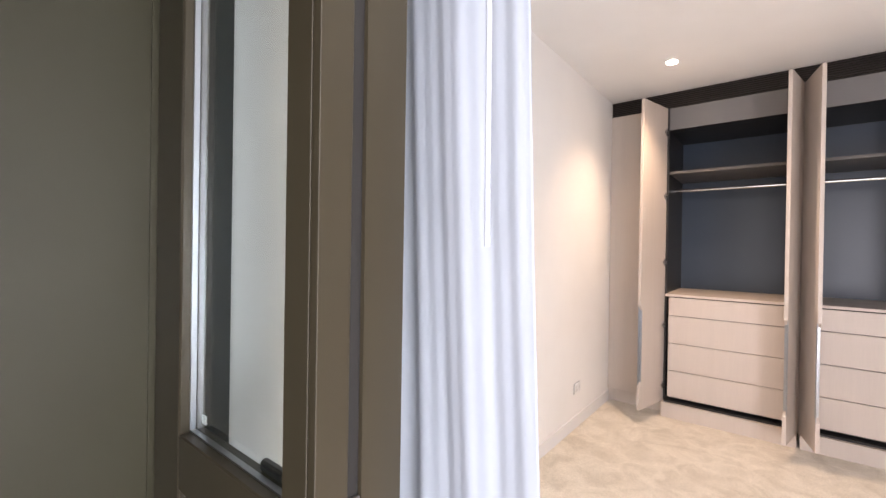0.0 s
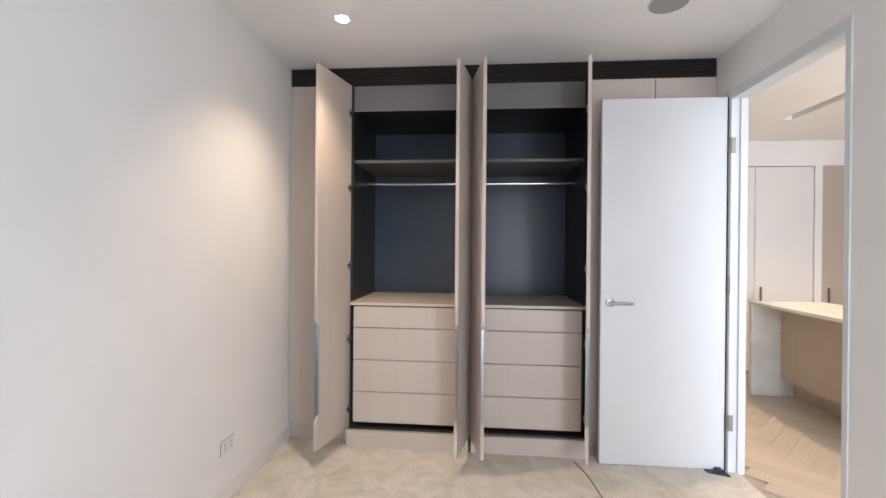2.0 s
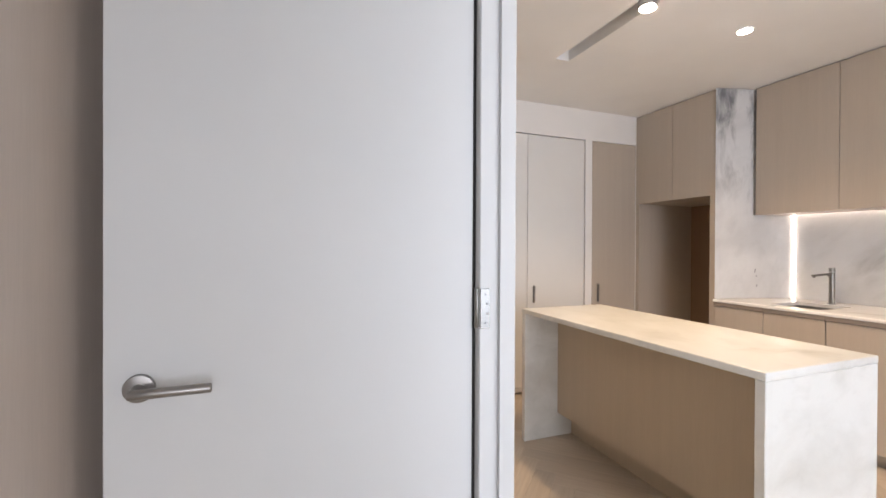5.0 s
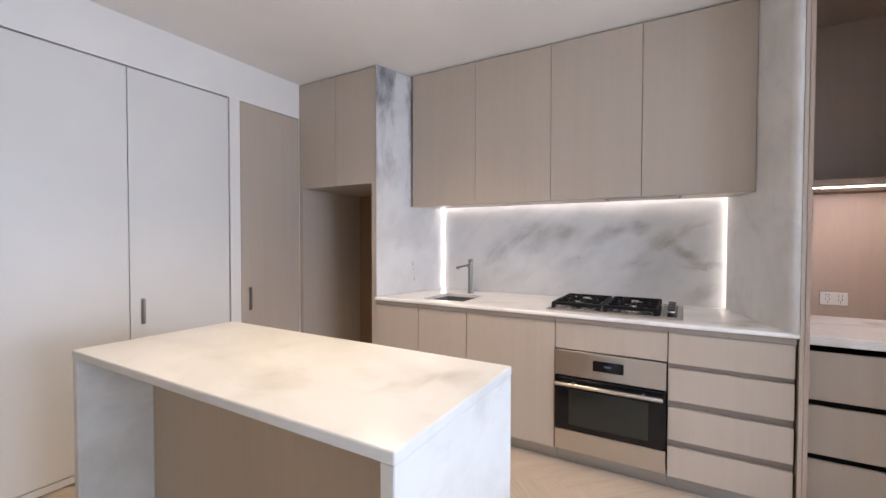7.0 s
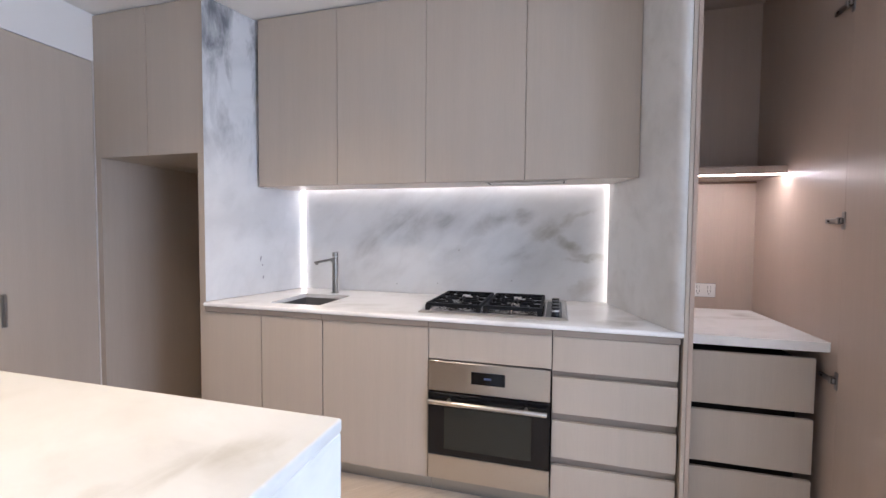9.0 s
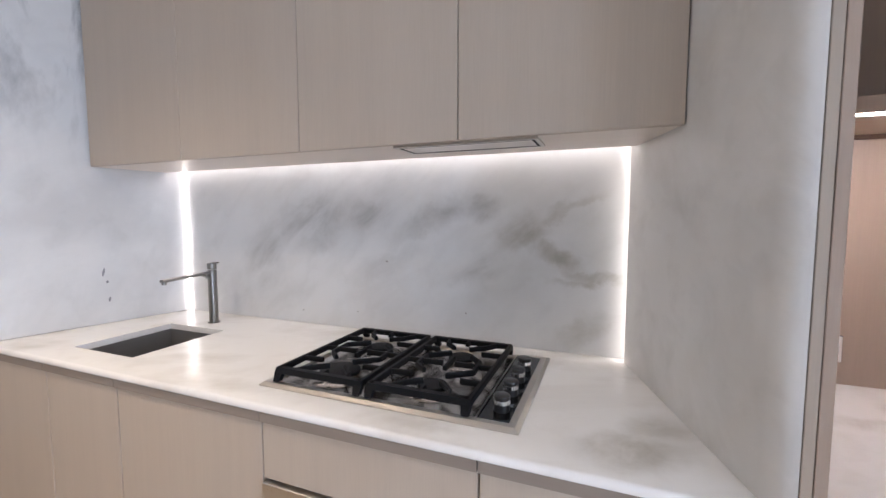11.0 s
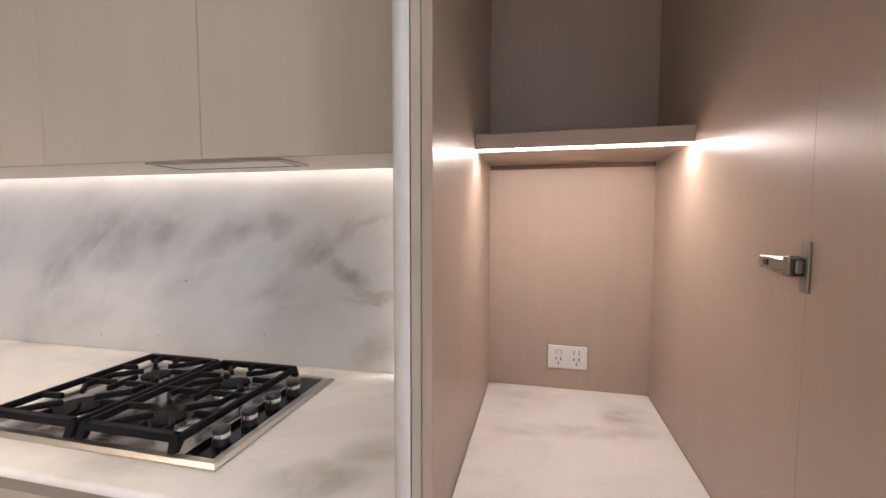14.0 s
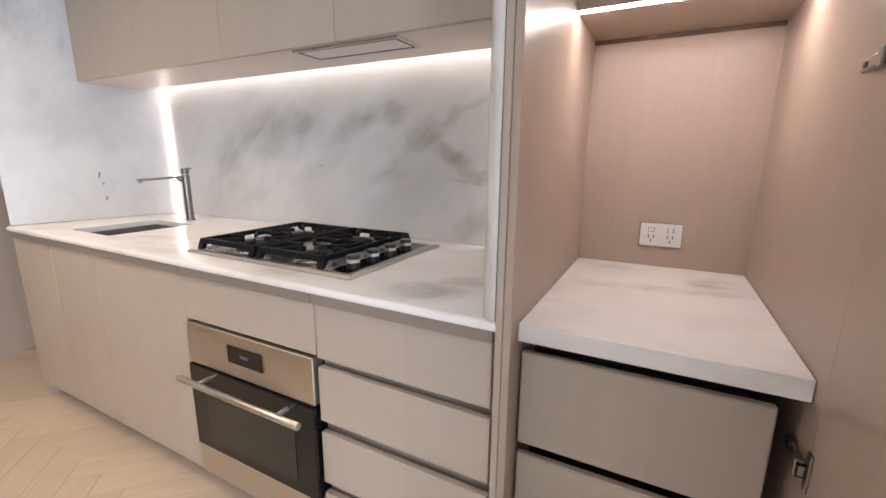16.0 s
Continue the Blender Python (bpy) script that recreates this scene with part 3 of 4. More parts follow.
vanity = thing("vanity", (4.3, 8.7, 0), "white bathroom vanity with a dark band", "vanity")
Build().box(4.1, 4.6, 8.3, 9.3, 0.2, 0.5, 0.004).done("body", M_white, vanity)
Build().box(4.12, 4.6, 8.32, 9.28, 0.5, 0.86, 0.004).done("drawer", M_slat, vanity, "dark drawer front")
Build().box(4.08, 4.6, 8.28, 9.32, 0.86, 0.90, 0.004).done("top", M_white, vanity)
lamp("bathroom_lamp", "AREA", look((4.2, 9.0, 2.33), (4.2, 9.0, 0)), 40, (1, 0.92, 0.82), size=(0.3, 0.3))

# air grilles
ag = thing("air_grille", (3.0, 6.73, 2.385), "white slotted air conditioning grille in the bulkhead", "air grille")
gb2 = Build().box(2.4, 3.585, 6.712, 6.72, 2.385, 2.397).box(2.4, 3.585, 6.712, 6.72, 2.52, 2.53).box(3.58, 3.59, 6.712, 6.72, 2.385, 2.53)
gb2.done("frame", M_grille, ag)
Build().box(2.4, 3.59, 6.80, 6.805, 2.385, 2.53).done("backing", M_gap, ag, "black void behind slats")
for i in range(9):
    z = 2.405 + i * 0.0135
    Build().box(2.4, 3.58, 6.716, 6.75, z, z + 0.003).done("slat", M_grille, ag)
hg = thing("wardrobe_air_grille", (1.3, 4.54, 2.557), "dark bronze slatted air grille above the wardrobe", "air grille")
Build().box(-0.198, XB, 4.60, 4.61, 2.56, CB - 0.001).done("backing", M_gap, hg)
for i in range(8):
    z = 2.560 + i * 0.0158
    Build().box(-0.198, XB - 0.002, 4.53, 4.56, z, z + 0.009, 0.002).done("slat", M_slat, hg)


def downlight(x, y, z, r, label):
    d = thing("downlight", (x, y, z), label, "downlight", "recessed downlights")
    b = Build().rod((x, y, z - 0.005), (x, y, z), r, 32)
    b.done("trim_ring", M_white, d, "", True)
    Build().rod((x, y, z - 0.008), (x, y, z - 0.004), r * 0.75, 28).done("lens", M_lens, d, "glowing warm lens", True)


downlight(0.39, 3.90, CB, 0.045, "small round white downlight, lit, in the bedroom ceiling")
downlight(4.905, 5.16, CK, 0.05, "small round white downlight, lit, in the kitchen ceiling")
downlight(3.02, 9.3, CH, 0.05, "small round white downlight, lit, in the hall ceiling")
sp = thing("ceiling_speaker", (2.137, 3.867, CB), "round grey ceiling speaker with a flush grille", "speaker")
Build().rod((2.137, 3.867, CB - 0.006), (2.137, 3.867, CB), 0.10, 40, bev=0.002).done("rim", M_white, sp, "", True)
Build().rod((2.137, 3.867, CB - 0.009), (2.137, 3.867, CB - 0.005), 0.093, 40).done("mesh_cover", shade("grey_mesh", (0.36, 0.35, 0.34), 0.7), sp, "", True)
tl = thing("track_light", (4.115, 5.07, 2.72), "pair of lit adjustable spots in a recessed ceiling slot", "track light")
Build().box(4.095, 4.135, 3.95, 5.85, 2.715, 2.75).done("track", M_white, tl, "white lighting track")
for y in (5.15, 4.99):
    s = Build().rod((4.115, y, 2.74), (4.115, y, 2.635), 0.048, 28, bev=0.004).done("spot_head", M_alu, tl, "silver cylindrical spot head", True)
    Build().rod((4.115, y, 2.6345), (4.115, y, 2.629), 0.042, 28).done("lens", M_lens, s, "glowing warm lens", True)

# ---- bedroom ----
cu = thing("curtain", (0.35, 1.29, 0.01), "sheer white floor-length curtain drawn to the side", "curtain")
bm = bmesh.new()
NX, NZ = 150, 24
grid = []
for k in range(NZ + 1):
    z = 0.012 + 2.62 * k / NZ
    row = []
    for i in range(NX + 1):
        u = i / NX
        right = 0.607 + 0.112 * (1 - k / NZ) ** 1.3
        x = -0.15 + (right + 0.15) * u
        amp = 0.0055 + 0.006 * (1 - k / NZ)
        y = 1.326 + amp * math.sin(u * 44 + 1.6 * math.sin(u * 11) + 0.5 * math.sin(z * 1.3 + u * 6)) * (0.7 + 0.3 * math.sin(u * 23 + 1)) + 0.0015 * math.sin(u * 121 + z) + 0.008 * math.sin(z * 2.1 + u * 9)
        row.append(bm.verts.new((x, y, z)))
    grid.append(row)
for k in range(NZ):
    for i in range(NX):
        bm.faces.new((grid[k][i], grid[k][i + 1], grid[k + 1][i + 1], grid[k + 1][i]))
cb = Build()
cb.bm = bm
cl = cb.done("sheer", M_sheer, cu, "", True)
so = cl.modifiers.new("thick", "SOLIDIFY")
so.thickness = 0.0015
Build().rod((0.605, 1.235, 1.37), (0.595, 1.235, 2.6), 0.005, 10, bev=0.002).done("wand", shade("clear_wand", (0.55, 0.58, 0.62), 0.4), cu, "thin white draw wand", True)
Build().box(-0.19, XB - 0.02, 1.296, 1.356, 2.64, 2.672, 0.003).done("track", M_white, cu, "white curtain track")


def power_point(name, m, label, double=True):
    """A wall plate in its own xz plane, facing -y."""
    t = new(name)
    t.matrix_basis = m
    tagged(t, label, "power outlet")

    def add(b, nm, mat, lab=""):
        o = b.done(nm, mat, None, lab)
        o.parent = t
        return o
    add(Build().box(-0.061, 0.061, -0.009, 0, -0.038, 0.038, 0.003, 2), "plate", M_plate)
    # Grey rim slightly wider than the plate, in place of its edge shadow.
    add(Build().box(-0.063, 0.063, -0.0035, 0, -0.040, 0.040, 0.001), "plate_shadow", M_hinge, "grey rim standing in for the shadow round the plate")
    for sx in (-0.028, 0.028):
        if sx < 0:
            add(Build().box(sx - 0.008, sx + 0.008, -0.012, -0.009, 0.012, 0.022, 0.002), "rocker", M_plate, "small rocker switch")
        else:
            add(Build().rod((sx, -0.009, 0.017), (sx, -0.013, 0.017), 0.0075, 20, bev=0.001), "rocker", M_plate, "small round switch")
        # Thin grey outline puts the shade round each switch into colour.
        add(Build().box(sx - 0.0095, sx + 0.0095, -0.0096, -0.0085, 0.0105, 0.0235), "rocker_shade", M_hinge, "grey outline standing in for the shade round the switch")
        add(Build().box(sx - 0.009, sx - 0.006, -0.0096, -0.0085, -0.010, 0.000, 0).box(sx + 0.006, sx + 0.009, -0.0096, -0.0085, -0.010, 0.000).box(sx - 0.0015, sx + 0.0015, -0.0096, -0.0085, -0.024, -0.015), "socket", M_black, "dark socket slots")
    return t


power_point("power_outlet", pose(-0.2, 3.785, 0.308, 0, 0, 90), "white double power outlet low on the bedroom wall")
power_point("power_outlet", pose(6.352, 3.083, 1.006, 0, 0, -90), "white double power outlet on the timber niche back")
ac = thing("thermostat", (XB, 3.09, 1.44), "white wall controller with a small dark screen", "thermostat")
Build().box(XB - 0.016, XB, 3.030, 3.152, 1.440, 1.600, 0.004, 2).done("body", M_plate, ac)
Build().box(XB - 0.0175, XB - 0.0155, 3.048, 3.126, 1.542, 1.584, 0.0005).done("screen", M_bglass, ac, "dark screen")
Build().box(XB - 0.0175, XB - 0.0155, 3.036, 3.140, 1.446, 1.482, 0.0005).done("flap", M_alu, ac, "grey flap")
for z in (1.503, 1.526):
    Build().box(XB - 0.018, XB - 0.0155, 3.085, 3.140, z - 0.003, z + 0.003, 0.001).done("button", M_alu, ac)
sw = thing("light_switch", (XB, 3.09, 0.94), "white light switch plate with a grey lower bar", "light switch")
Build().box(XB - 0.010, XB, 3.028, 3.148, 0.962, 1.085, 0.003).done("plate", M_plate, sw)
Build().box(XB - 0.013, XB, 3.030, 3.146, 0.945, 0.967, 0.002).done("bar", M_alu, sw, "grey bar")

cord = thing("cord", (1.85, 4.1, 0.008), "thin dark cord lying on the beige carpet", "cord")
cb2 = Build()
pts = [(1.80 + 0.10 * u + 0.012 * math.sin(u * 5), 4.40 - 0.56 * u, 0.0105) for u in [i / 14 for i in range(15)]]
for p, q in zip(pts, pts[1:]):
    cb2.rod(p, q, 0.0028, 8)
cb2.done("cable", shade("brown_cord", (0.10, 0.08, 0.06), 0.6), cord, "", True)

# wardrobe carcasses
BAYS = ((0.255, 1.105), (1.125, 1.90))


def drawer_front(parent, x0, x1, z0, z1):
    Build().box(x0, x1, 4.478, 4.498, z0, z1, 0.0015).done("drawer", M_lamw, parent)


for x0, x1 in BAYS:
    wd = thing("wardrobe", ((x0 + x1) / 2, 4.8, 0.0), "taupe wardrobe bay, open and empty, dark charcoal inside", "wardrobe", "wardrobe bays")
    Build().box(x0, x1, 4.445, 5.2, 0.0, 0.124).done("kick", M_lamw, wd)
    Build().box(x0 - 0.009, x0 + 0.012, 4.535, 5.2, 0.125, 2.556).done("side_panel", M_dark, wd, "charcoal inner side")
    Build().box(x1 - 0.012, x1 + 0.009, 4.535, 5.2, 0.125, 2.556).done("side_panel", M_dark, wd, "charcoal inner side")
    Build().box(x0 + 0.012, x1 - 0.012, 5.18, 5.2, 0.125, 2.556).done("back_panel", M_back, wd, "blue-grey back panel")
    Build().box(x0 + 0.012, x1 - 0.012, 4.47, 5.18, 0.126, 0.140).done("base", M_gap, wd)
    Build().box(x0 + 0.012, x1 - 0.012, 4.56, 5.18, 2.375, 2.39).done("top", M_dark, wd)
    Build().box(x0 + 0.012, x1 - 0.012, 4.548, 4.56, 2.375, 2.556).done("fascia", shade("grey_fascia", (0.17, 0.16, 0.155), 0.5), wd, "grey fascia board")
    Build().box(x0 + 0.012, x1 - 0.012, 4.57, 5.18, 2.008, 2.030, 0.001).done("shelf", shade("grey_shelf", (0.105, 0.095, 0.088), 0.45), wd, "dark grey shelf")
    Build().rod((x0 + 0.012, 4.86, 1.90), (x1 - 0.012, 4.86, 1.90), 0.013, 16).done("hanging_rail", M_chrome, wd, "chrome hanging rail", True)
    Build().box(x0 + 0.012, x1 - 0.012, 4.475, 5.18, 0.992, 1.012, 0.001).done("counter", M_lamw, wd)
    for k, (z0, z1) in enumerate(((0.838, 0.984), (0.612, 0.833), (0.389, 0.607), (0.172, 0.384))):
        drawer_front(wd, x0 + 0.038, x1 - 0.038, z0, z1)
    Build().box(x0 + 0.045, x1 - 0.045, 4.50, 5.0, 0.16, 0.98).done("drawer_box", M_gap, wd)
    for k, (hx, sgn) in enumerate(((x0, 1), (x1, -1))):
        ang = {0: -104, 1: 78}[k] if x0 < 1 else {0: -78, 1: 76}[k]
        w = 0.395
        swing = Matrix.Translation((hx, 4.53, 0)) @ Matrix.Rotation(radians(ang), 4, "Z")
        d = Build(swing @ Matrix.Rotation(radians(90), 4, "X"))
        d.prism([(sgn * u, v) for u, v in ((0.003, 0.115), (w, 0.115), (w, 0.30), (w - 0.026, 0.33), (w - 0.026, 0.90), (w, 0.93), (w, 2.552), (0.003, 2.552))], 0, 0.022, 0.0012, 1)
        dr = d.done("door", M_lamw, wd, "open taupe laminate door")
        X = (lambda a: a) if sgn > 0 else (lambda a: -a)
        d = Build(swing)
        p = Build(swing @ Matrix.Rotation(radians(90), 4, "X"))
        p.prism([(sgn * u, v) for u, v in ((w - 0.0255, 0.332), (w - 0.0015, 0.304), (w - 0.0015, 0.926), (w - 0.0255, 0.898))], 0.018, 0.0212)
        p.done("finger_pull", M_alu, dr, "grey metal finger pull")
        Build(swing).box(min(X(w - 0.0258), X(w - 0.0235)), max(X(w - 0.0258), X(w - 0.0235)), -0.0178, -0.0004, 0.334, 0.896).done("pull_lining", M_alu, dr, "grey metal lining of the notch")
        for z in (0.25, 0.75, 1.27, 1.82, 2.35):
            Build(d.m).box(min(X(0.0), X(0.05)), max(X(0.0), X(0.05)), 0.0, 0.012, z - 0.012, z + 0.012, 0.002).box(min(X(0.02), X(0.03)), max(X(0.02), X(0.03)), 0.0, 0.006, z - 0.03, z + 0.03).done("hinge", M_nickel, dr, "metal concealed hinge")

wl = thing("wardrobe_end_unit", (0.02, 4.8, 0), "taupe laminate wardrobe end panel beside the wall", "wardrobe")
Build().box(-0.198, 0.242, 4.53, 4.552, 0.122, 2.556, 0.0015).done("door", M_lamw, wl)
Build().box(-0.198, 0.242, 4.56, 5.2, 0, 0.118).done("kick", M_lamw, wl)
wr = thing("wardrobe_closed_unit", (2.33, 4.8, 0), "taupe laminate wardrobe with two closed doors behind the room door", "wardrobe")
for x0, x1 in ((1.915, 2.342), (2.346, XB - 0.003)):
    Build().box(x0, x1, 4.53, 4.552, 0.122, 2.556, 0.0015).done("door", M_lamw, wr)
Build().box(1.915, XB - 0.003, 4.56, 5.2, 0, 0.118).done("kick", M_lamw, wr)
Build().box(1.915, XB - 0.003, 4.553, 5.2, 0.122, 2.55).done("body", M_gap, wr)

# ---- kitchen ----
# tall cupboard doors in the north wall
cl1 = thing("closet", (4.36, 6.75, 0), "pair of tall cream flush closet doors, closed", "closet")
Build().box(3.728, 4.997, 6.76, 6.99, 0.0, 2.376).done("cavity", M_gap, cl1)
for x0, x1 in ((3.736, 4.351), (4.356, 4.989)):
    Build().box(x0, x1, 6.722, 6.745, 0.05, 2.368, 0.0015).done("door", M_closet, cl1)
Build().box(3.736, 4.989, 6.722, 6.74, 0.008, 0.045).done("kick", M_closet, cl1)
Build().box(4.412, 4.434, 6.716, 6.722, 0.82, 0.98, 0.002).box(4.416, 4.430, 6.700, 6.716, 0.825, 0.975, 0.002).done("handle", M_nickel, cl1, "recessed satin nickel pull")
pc = thing("pantry_cupboard", (5.35, 6.75, 0), "tall taupe laminate cupboard door, closed", "cupboard")
Build().box(5.078, 5.63, 6.76, 6.99, 0, 2.376).done("cavity", M_gap, pc)
Build().box(5.083, 5.626, 6.718, 6.742, 0.02, 2.372, 0.0015).done("door", M_lam, pc)
Build().box(5.142, 5.164, 6.712, 6.718, 0.80, 0.98, 0.002).box(5.146, 5.160, 6.696, 6.712, 0.805, 0.975, 0.002).done("handle", M_nickel, pc, "recessed satin nickel pull")

# refrigerator surround
fs = thing("fridge_surround", (6.0, 6.29, 0), "taupe laminate surround with an empty fridge recess and cupboards above", "cabinet")
Build().box(5.632, 6.40, 6.672, 6.712, 0, 1.775).done("side_panel", M_lam, fs)
Build().box(5.632, 6.40, 5.866, 5.918, 0, 1.775).done("side_panel", M_lam, fs)
Build().box(6.36, 6.40, 5.918, 6.672, 0, 1.775).done("back_panel", laminate("raw_brown_board", (0.26, 0.165, 0.095), 0.6), fs, "raw brown back board")
Build().box(5.65, 6.40, 5.866, 6.712, 1.777, 2.66).done("body", M_lam, fs)
for y0, y1 in ((5.868, 6.286), (6.290, 6.712)):
    Build().box(5.63, 5.65, y0, y1, 1.775, 2.655, 0.0015).done("door", M_lam, fs)

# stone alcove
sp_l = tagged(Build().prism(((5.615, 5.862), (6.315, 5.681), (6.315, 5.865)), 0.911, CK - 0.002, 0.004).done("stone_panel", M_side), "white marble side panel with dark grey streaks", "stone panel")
for fz, fx, tall in ((1.145, 5.973, 0.020), (1.02, 5.99, 0.012), (1.10, 5.985, 0.007)):
    fb = Build()
    bmesh.ops.create_icosphere(fb.bm, subdivisions=2, radius=1, matrix=pose(fx, 5.862 - (fx - 5.615) * 0.258, fz, 0, 12, -14) @ Matrix.Diagonal((0.005, 0.0012, tall, 1)))
    fb.done("mineral_fleck", shade("dark_fleck", (0.22, 0.22, 0.24), 0.4), sp_l, "small dark mineral fleck", True)
# the nose of the panel is a rounded quarter
NOSE = []
for i in range(11):
    t = i / 10
    NOSE.append(((1 - t) ** 2 * 5.600 + 2 * t * (1 - t) * 5.601 + t * t * 5.640, (1 - t) ** 2 * 3.375 + 2 * t * (1 - t) * 3.405 + t * t * 3.4165))
sp_r = tagged(Build().prism((*NOSE, (6.285, 3.606), (6.285, 3.375)), 0.911, CK - 0.002).done("stone_panel", M_sider, None, "", True), "white marble side panel with a rounded front edge", "stone panel")
spl = tagged(Build().box(6.318, 6.34, 3.50, 5.79, 0.911, 1.66, 0.001).done("splashback", M_splash), "white marble splashback with soft grey veining", "splashback")
lh = thing("led_strip_light", (6.33, 4.64, 1.66), "warm white LED strip round the splashback, lit", "strip light")
Build().box(6.268, 6.290, 3.622, 5.66, 1.655, 1.661).done("strip", M_led, lh)
Build().box(6.290, 6.313, 3.556, 3.560, 0.915, 1.655).done("strip", M_ledright, lh)
Build().box(6.305, 6.317, 5.6675, 5.6755, 0.915, 1.655, 0.002).done("strip", M_ledside, lh)
Build().box(6.287, 6.316, 3.525, 3.555, 0.912, 1.66).done("channel", M_alu, lh, "aluminium channel behind the stone panel")
for fy, fz, fr in ((4.515, 1.209, 0.0055), (4.66, 0.985, 0.004), (4.17, 1.02, 0.004), (4.95, 0.97, 0.004)):
    fb = Build()
    bmesh.ops.create_icosphere(fb.bm, subdivisions=2, radius=1, matrix=pose(6.318, fy, fz, 20, 0, 0) @ Matrix.Diagonal((0.0008, fr, fr * 0.8, 1)))
    fb.done("mineral_fleck", shade("grey_fleck", (0.30, 0.29, 0.27), 0.5), spl, "small grey mineral fleck", True)

# worktop with sink opening
SX0, SX1, SY0, SY1 = 5.715, 6.085, 5.175, 5.505
wt = Build()
wt.box(5.60, SX0, 3.372, 5.864, 0.886, 0.91)
wt.box(SX1, 6.40, 3.372, 5.864, 0.886, 0.91).box(SX0, SX1, 3.372, SY0, 0.886, 0.91).box(SX0, SX1, SY1, 5.864, 0.886, 0.91)
es = [e for e in wt.bm.edges if all(abs(v.co.x - 5.60) < 1e-5 for v in e.verts) and abs(e.verts[0].co.z - e.verts[1].co.z) < 1e-5]
bmesh.ops.bevel(wt.bm, geom=es, offset=0.010, segments=4, affect="EDGES", profile=0.5)
tagged(wt.done("worktop", M_stone, None, "", True), "white marble worktop with a rounded front edge", "worktop")
sk = thing("sink", (5.9, 5.34, 0.70), "dark steel undermount sink set in the marble worktop", "sink")
sb = Build()
sb.box(SX0 - 0.004, SX1 + 0.004, SY0 - 0.004, SY0, 0.70, 0.885).box(SX0 - 0.004, SX1 + 0.004, SY1, SY1 + 0.004, 0.70, 0.885)
sb.box(SX0 - 0.004, SX0, SY0, SY1, 0.70, 0.885).box(SX1, SX1 + 0.004, SY0, SY1, 0.70, 0.885).box(SX0 - 0.004, SX1 + 0.004, SY0 - 0.004, SY1 + 0.004, 0.695, 0.70)
sb.done("basin", M_sink, sk)
Build().rod((5.9, 5.34, 0.70), (5.9, 5.34, 0.704), 0.045, 24, bev=0.001).done("drain", M_nickel, sk, "", True)
tp = thing("tap", (6.172, 5.34, 0.91), "brushed steel mixer tap with a slim straight spout", "tap")
Build().rod((6.172, 5.34, 0.91), (6.172, 5.34, 0.916), 0.026, 28, bev=0.001).rod((6.172, 5.34, 0.916), (6.172, 5.34, 1.152), 0.019, 28).done("body", M_tap, tp, "", True)
Build().rod((6.172, 5.34, 1.156), (6.172, 5.34, 1.184), 0.0195, 28, bev=0.002).box(6.16, 6.21, 5.336, 5.344, 1.178, 1.186, 0.002).done("lever", M_tap, tp, "", True)
Build().bar((6.165, 5.34, 1.142), (5.94, 5.34, 1.132), 0.024, 0.012).rod((5.95, 5.34, 1.128), (5.95, 5.34, 1.116), 0.009).bar((6.165, 5.34, 1.112), (6.125, 5.34, 1.134), 0.018, 0.012).done("spout", M_tap, tp)

# base units: three doors, oven housing, drawers
FX = 5.618
for y0, y1 in ((5.486, 5.862), (5.100, 5.483), (4.503, 5.097)):
    un = thing("base_cabinet", (6.0, (y0 + y1) / 2, 0), "taupe laminate base cabinet with one handleless door", "cabinet", "base cabinets")
    top = 0.69 if y0 > 5.09 else 0.85
    Build().box(FX + 0.021, 6.38, y0, y1, 0.09, top).done("body", M_gap, un)
    Build().box(FX, FX + 0.02, y0 + 0.0015, y1 - 0.0015, 0.092, 0.854, 0.0015).done("door", M_lam, un)
    Build().box(5.609, FX + 0.0205, y0, y1, 0.858, 0.8855).done("top_rail", M_rail, un, "rail below the stone, darkened for the shade under its edge")
    Build().box(5.68, 5.70, y0, y1, 0.0, 0.09).done("kick", M_alu, un, "grey kick board")
ou = thing("oven_housing", (6.0, 4.2, 0), "taupe laminate oven housing with a fixed panel over the oven", "cabinet")
Build().box(FX, FX + 0.02, 3.909, 4.5, 0.700, 0.854, 0.0015).done("panel", M_lam, ou)
Build().box(5.609, FX + 0.0205, 3.909, 4.5, 0.858, 0.8855).done("top_rail", M_rail, ou, "rail below the stone, darkened for the shade under its edge")
Build().box(FX + 0.17, 6.38, 3.909, 4.5, 0.09, 0.85).done("body", M_gap, ou)
Build().box(5.68, 5.70, 3.909, 4.5, 0.0, 0.09).done("kick", M_alu, ou, "grey kick board")
ovn = thing("oven", (5.8, 4.204, 0.1), "stainless steel built-in oven with a black glass door", "oven")
Build().box(5.65, 5.785, 3.915, 4.494, 0.10, 0.694).done("body", M_gap, ovn)
pn = Build().box(5.606, 5.65, 3.912, 4.497, 0.545, 0.694, 0.002).done("control_panel", M_steel, ovn, "brushed steel control panel")
Build().box(5.603, 5.606, 4.12, 4.283, 0.595, 0.655, 0.001).done("display", M_bglass, pn, "black display")
Build().box(5.6022, 5.603, 4.185, 4.22, 0.622, 0.632).done("clock_digits", M_disp, pn, "dim blue figures")
dg = Build().box(5.600, 5.65, 3.912, 4.497, 0.226, 0.540, 0.002).done("door", M_bglass, ovn, "black glass oven door")
Build().box(5.5985, 5.6, 3.995, 4.415, 0.262, 0.47).done("window", M_window, dg, "greenish dark viewing window")
hn = Build().rod((5.553, 3.925, 0.508), (5.553, 4.485, 0.508), 0.011, 20, bev=0.002)
hn.done("handle", M_steel, dg, "steel bar handle", True)
